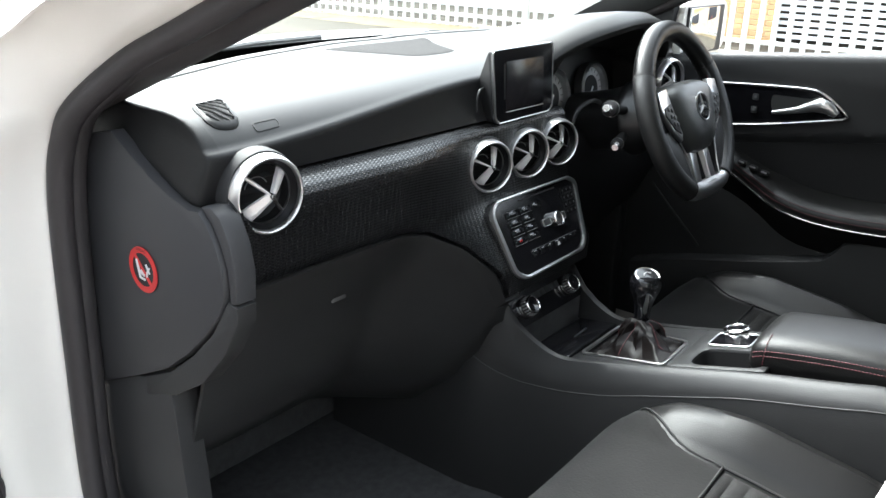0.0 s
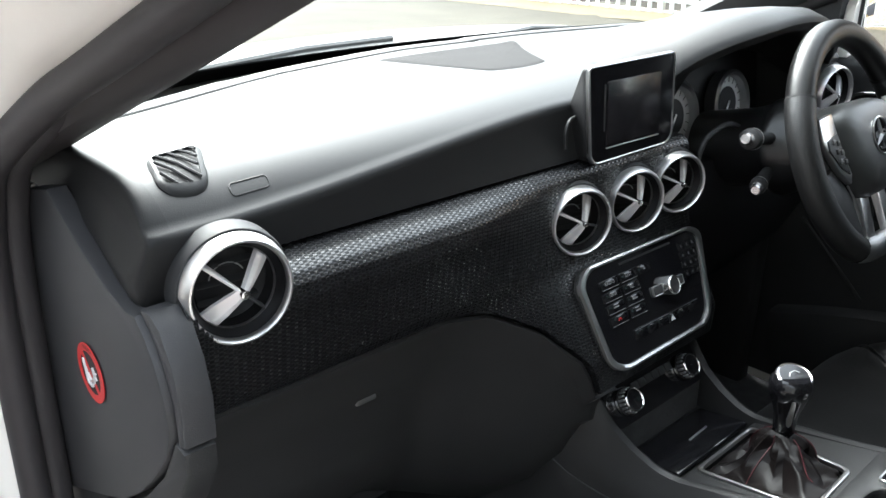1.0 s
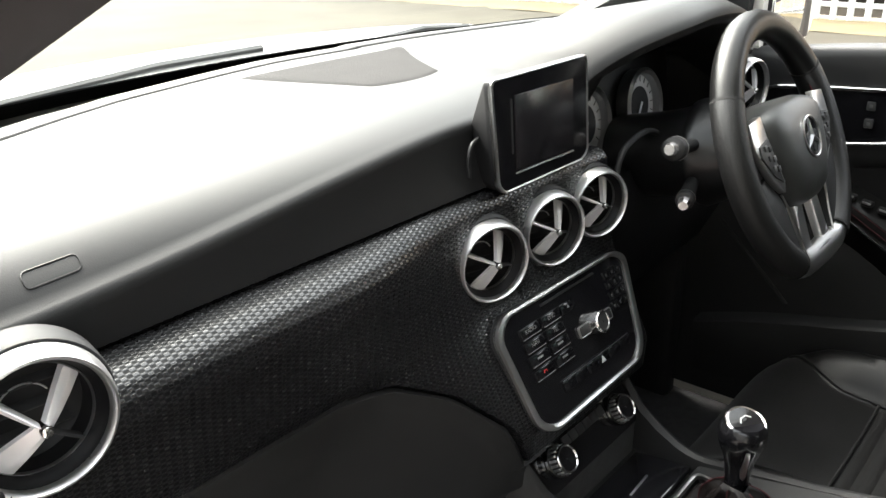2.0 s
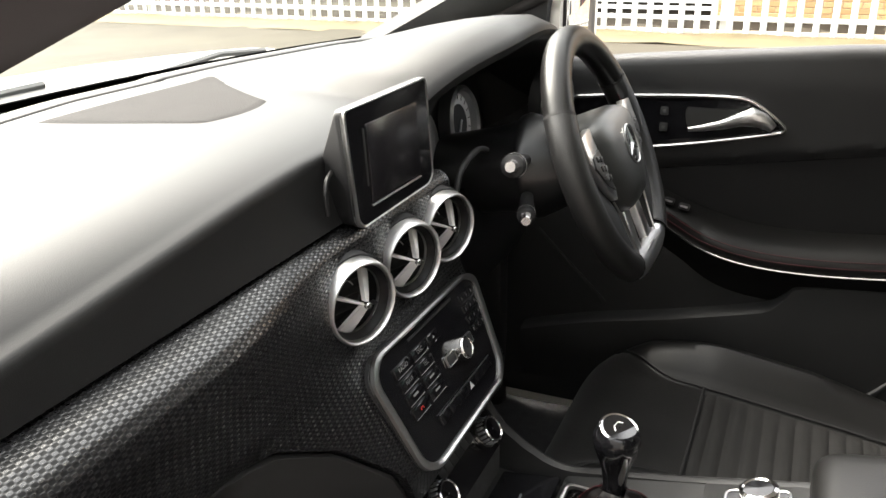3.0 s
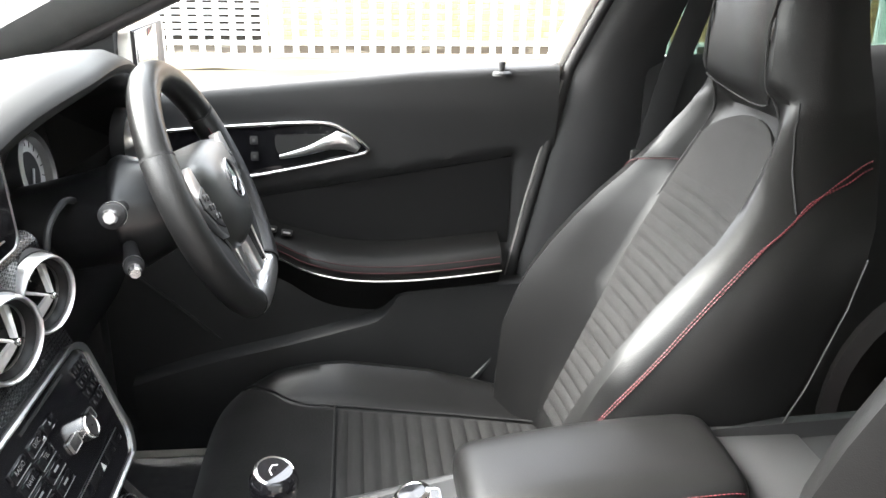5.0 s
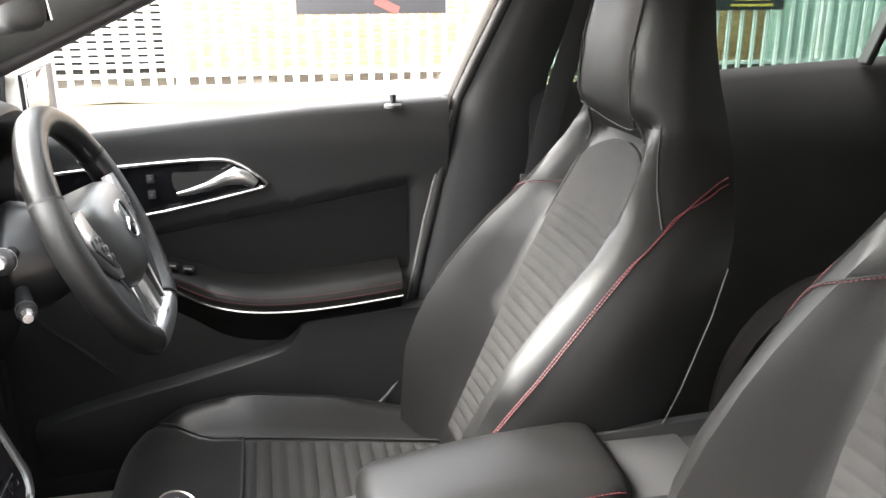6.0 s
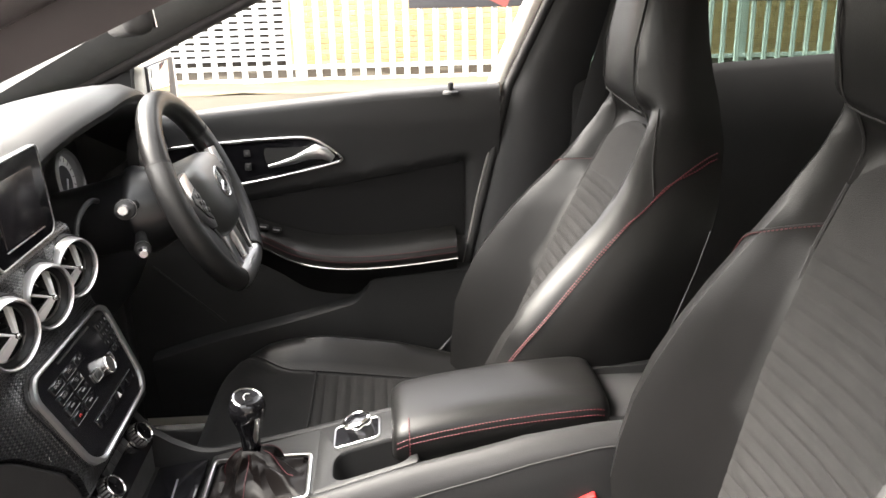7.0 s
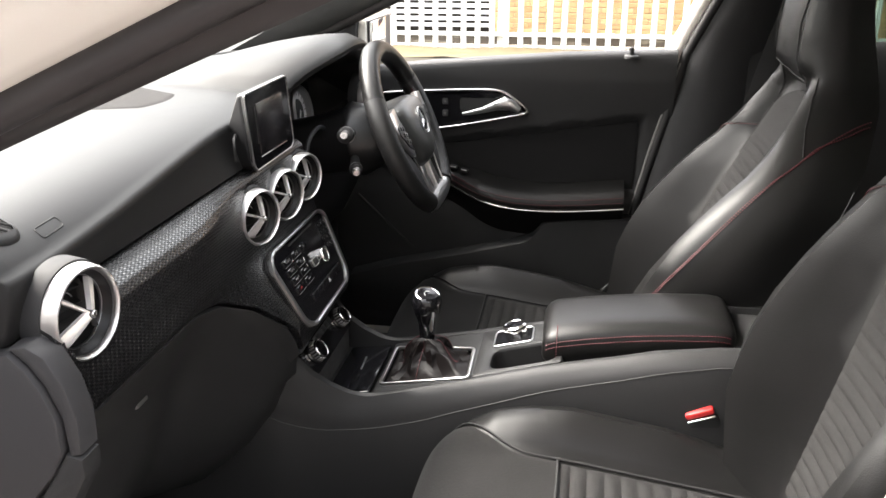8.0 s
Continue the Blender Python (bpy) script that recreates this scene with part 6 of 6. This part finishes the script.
for y in np.linspace(-0.90, -1.78, 18):
    zb = lerp(1.05, 1.086, (y + 0.9) / -0.88)
    rows.append([(-0.80, y, 0.30), (-0.835, y, 0.5), (-0.84, y, 0.75), (-0.82, y, 0.97), (-0.79, y, zb), (-0.75, y, zb - 0.004), (-0.735, y, zb - 0.03), (-0.73, y, 0.7), (-0.74, y, 0.30)])
part("near_rear_door", sheet(rows, close_v=True, caps=True), PAINT, body, "white painted rear door")
ng = part("near_rear_glass", rbox(0.005, 0.86, 0.32, pose(-0.74, -1.32, 1.20, 0, 16, 0), 0.001), GREENGLASS, body)
ng.visible_shadow = False
# floor and closing surfaces
part("cabin_floor", rbox(1.5, 2.8, 0.05, pose(0, -1.0, 0.22), 0.01), CARPET, body)
part("firewall", rbox(1.5, 0.04, 0.75, pose(0, 0.50, 0.60, -18, 0, 0), 0.01), CARPET, body)
part("tailgate", rbox(1.5, 0.05, 0.9, pose(0, -2.3, 0.75), 0.02), CARPET, body)
part("rear_bench", rbox(1.35, 0.5, 0.25, pose(0, -1.65, 0.42), 0.06, 3), LEATHER, body)
part("rear_bench_back", rbox(1.35, 0.14, 0.62, pose(0, -1.95, 0.78, 18, 0, 0), 0.05, 3), LEATHER, body)
part("kick_panel", plate([(-y, z) for y, z in ((0.52, 0.50), (0.40, 0.535), (0.22, 0.618), (0.13, 0.640), (0.09, 0.24), (0.52, 0.24))], 0.04, facing((-0.683, 0, 0), (-1, 0, 0)), 0.004), HARD, body)
part("kick_panel", rbox(0.05, 0.43, 0.50, pose(0.715, 0.355, 0.43), 0.012), DARK, body)
part("tunnel", rbox(0.26, 0.62, 0.34, pose(0.028, 0.25, 0.42), 0.03), CARPET, body)
part("sill", rbox(0.12, 1.5, 0.18, pose(-0.78, -0.45, 0.28), 0.03), PAINT, body)
part("sill", rbox(0.10, 1.9, 0.16, pose(0.80, -0.60, 0.25), 0.03), PAINT, body)


def arch_panel(y0, y1, top, wheel_y):
    """Side outline with a wheel arch, as (y, z)."""
    arch = [(wheel_y - 0.36 * math.cos(a), 0.31 + 0.36 * math.sin(a)) for a in np.linspace(math.pi, 0, 17)]
    lower = [(wheel_y + 0.36 * k, 0.24) for k in (1, -1)]
    return [(y1, 0.26)] + [(y1, lerp(0.26, top[1], 0.6)), (y1 - 0.06, top[1]), (y0, top[0]), (y0, 0.24), lower[1]] + arch[::-1] + [lower[0]]


SIDE_M = Matrix(((0, 0, 1, 0), (1, 0, 0, 0), (0, 1, 0, 0), (0, 0, 0, 1)))
for s in (-1, 1):
    wing = plate(arch_panel(0.62, 1.68, (0.94, 0.74), 1.08), 0.05, Matrix.Translation((0.885 if s > 0 else -0.835, 0, 0)) @ SIDE_M, 0)
    part("front_wing", wing, PAINT, body)
    quarter = plate([(-y, z) for y, z in arch_panel(1.08, 2.42, (1.02, 1.0), 1.62)], 0.05, Matrix.Translation((0.885 if s > 0 else -0.785, 0, 0)) @ SIDE_M, 0)
    part("rear_quarter", quarter, PAINT, body)
    for y in (1.08, -1.62):
        WL = facing((s * 0.70, y, 0.31), (s, 0, 0))
        wh = part("road_wheel", lathe([(0.20, 0.0), (0.285, 0.0), (0.31, 0.02), (0.315, 0.08), (0.31, 0.17), (0.285, 0.19), (0.225, 0.185), (0.215, 0.17)], WL, 40), RUBBER, body, "black road tyre on a silver rim")
        part("rim", lathe([(0.218, 0.17), (0.205, 0.178), (0.195, 0.165), (0.06, 0.175), (0.001, 0.178)], WL, 30), SATIN, wh)
part("front_bumper", rbox(1.66, 0.22, 0.46, pose(0, 1.66, 0.44), 0.08, 4), PAINT, body)
part("rear_bumper", rbox(1.62, 0.20, 0.42, pose(0, -2.44, 0.47), 0.08, 4), PAINT, body)
part("tailgate_skin", rbox(1.50, 0.05, 0.46, pose(0, -2.42, 0.90, 8, 0, 0), 0.03, 3), PAINT, body)
rw = part("rear_window", rbox(1.20, 0.006, 0.26, pose(0, -2.38, 1.20, 22, 0, 0), 0.002), GREENGLASS, body)
rw.visible_shadow = False

# open passenger door, swung out on its hinges
open_door = thing("passenger_door", "white car door standing open, black inside", "car door")
ax = Vector((-math.sin(radians(72)), -math.cos(radians(72)), 0))
OM = Matrix((( ax.x, 0, ax.y, -0.94), (ax.y, 0, -ax.x, 0.30), (0, 1, 0, 0), (0, 0, 0, 1)))
panel_of = [(0.0, 0.30), (0.0, 0.93), (0.12, 0.97), (1.02, 1.03), (1.06, 0.98), (1.0, 0.60), (0.93, 0.34), (0.85, 0.28), (0.06, 0.26)]
part("door_skin", plate(rounded(panel_of, 0.03, 3), 0.045, OM, 0.008), PAINT, open_door)
part("door_panel", plate(inset(rounded(panel_of, 0.03, 3), 0.03), 0.05, OM @ pose(0, 0, -0.045), 0), SOFT, open_door)
part("window_frame", tube([OM @ Vector(p) for p in spline([(0.05, 0.96, -0.03), (0.22, 1.12, -0.05), (0.48, 1.28, -0.08), (0.80, 1.335, -0.09), (0.98, 1.31, -0.08), (1.03, 1.02, -0.03)], 6)], 0.016, 8), RUBBER, open_door)
dg = part("window_pane", sheet([[OM @ Vector((x, 0.98, -0.03)), OM @ Vector((x, lerp(0.98, h, 0.5), -0.055)), OM @ Vector((x, h, -0.085))] for x, h in ((0.06, 0.985), (0.22, 1.115), (0.48, 1.275), (0.80, 1.33), (0.97, 1.305), (1.02, 1.03))]), GLASS, open_door)
dg.visible_shadow = False
part("door_armrest", rbox(0.55, 0.07, 0.07, OM @ pose(0.55, 0.66, -0.12), 0.02, 3), HARD, open_door)
part("door_pocket", rbox(0.70, 0.18, 0.05, OM @ pose(0.50, 0.40, -0.105), 0.02, 3), HARD, open_door)
part("door_handle", tube([OM @ Vector(p) for p in ((0.72, 0.86, -0.10), (0.82, 0.87, -0.12), (0.92, 0.88, -0.10))], 0.009, 8), SATIN, open_door)

# ---- bricks of the building behind the fence ----


def brick_verts(y, z, length):
    """A brick that stands 10 mm proud of its mortar bed, with eased edges."""
    a, b, e = length / 2, 0.0325, 0.004
    back = [(0.002, y - a, z - b), (0.002, y + a, z - b), (0.002, y + a, z + b), (0.002, y - a, z + b)]
    mid = [(-0.007, p[1], p[2]) for p in back]
    face = [(-0.010, y - a + e, z - b + e), (-0.010, y + a - e, z - b + e), (-0.010, y + a - e, z + b - e), (-0.010, y - a + e, z + b - e)]
    return back + mid + face


def brick_faces(o=0):
    rings = [(o + 4 * r + i, o + 4 * r + (i + 1) % 4, o + 4 * r + 4 + (i + 1) % 4, o + 4 * r + 4 + i) for r in (0, 1) for i in range(4)]
    return rings + [(o + 8, o + 9, o + 10, o + 11)]


whole = bpy.data.meshes.new("brick")
whole.from_pydata(brick_verts(0, 0, 0.215), [], brick_faces())
whole.materials.append(BRICK)
for holder, y0, y1 in ((long_wall, -8.5, 0.9), (short_wall, 3.1, 4.3)):
    verts, faces = [], []
    for row in range(53):
        z = 0.04 + 0.075 * row
        y = y0 - 0.1125 * (row % 2)
        while y < y1:
            a, c = max(y + 0.005, y0), min(y + 0.22, y1)
            if c - a > 0.21 and holder is long_wall and -2.9 < a < 0.8 and 0.3 < z < 1.6:
                ob = new("brick", whole)
                ob.parent = holder
                ob.location = (random.uniform(-0.0015, 0.0015), (a + c) / 2, z)
            elif c - a > 0.03:
                faces += brick_faces(len(verts))
                verts += brick_verts((a + c) / 2, z, c - a)
            y += 0.225
    rest = bpy.data.meshes.new("brickwork")
    rest.from_pydata(verts, [], faces)
    rest.materials.append(BRICK)
    ob = new("brickwork", rest)
    ob.parent = holder
    tagged(ob, kind="stuff")
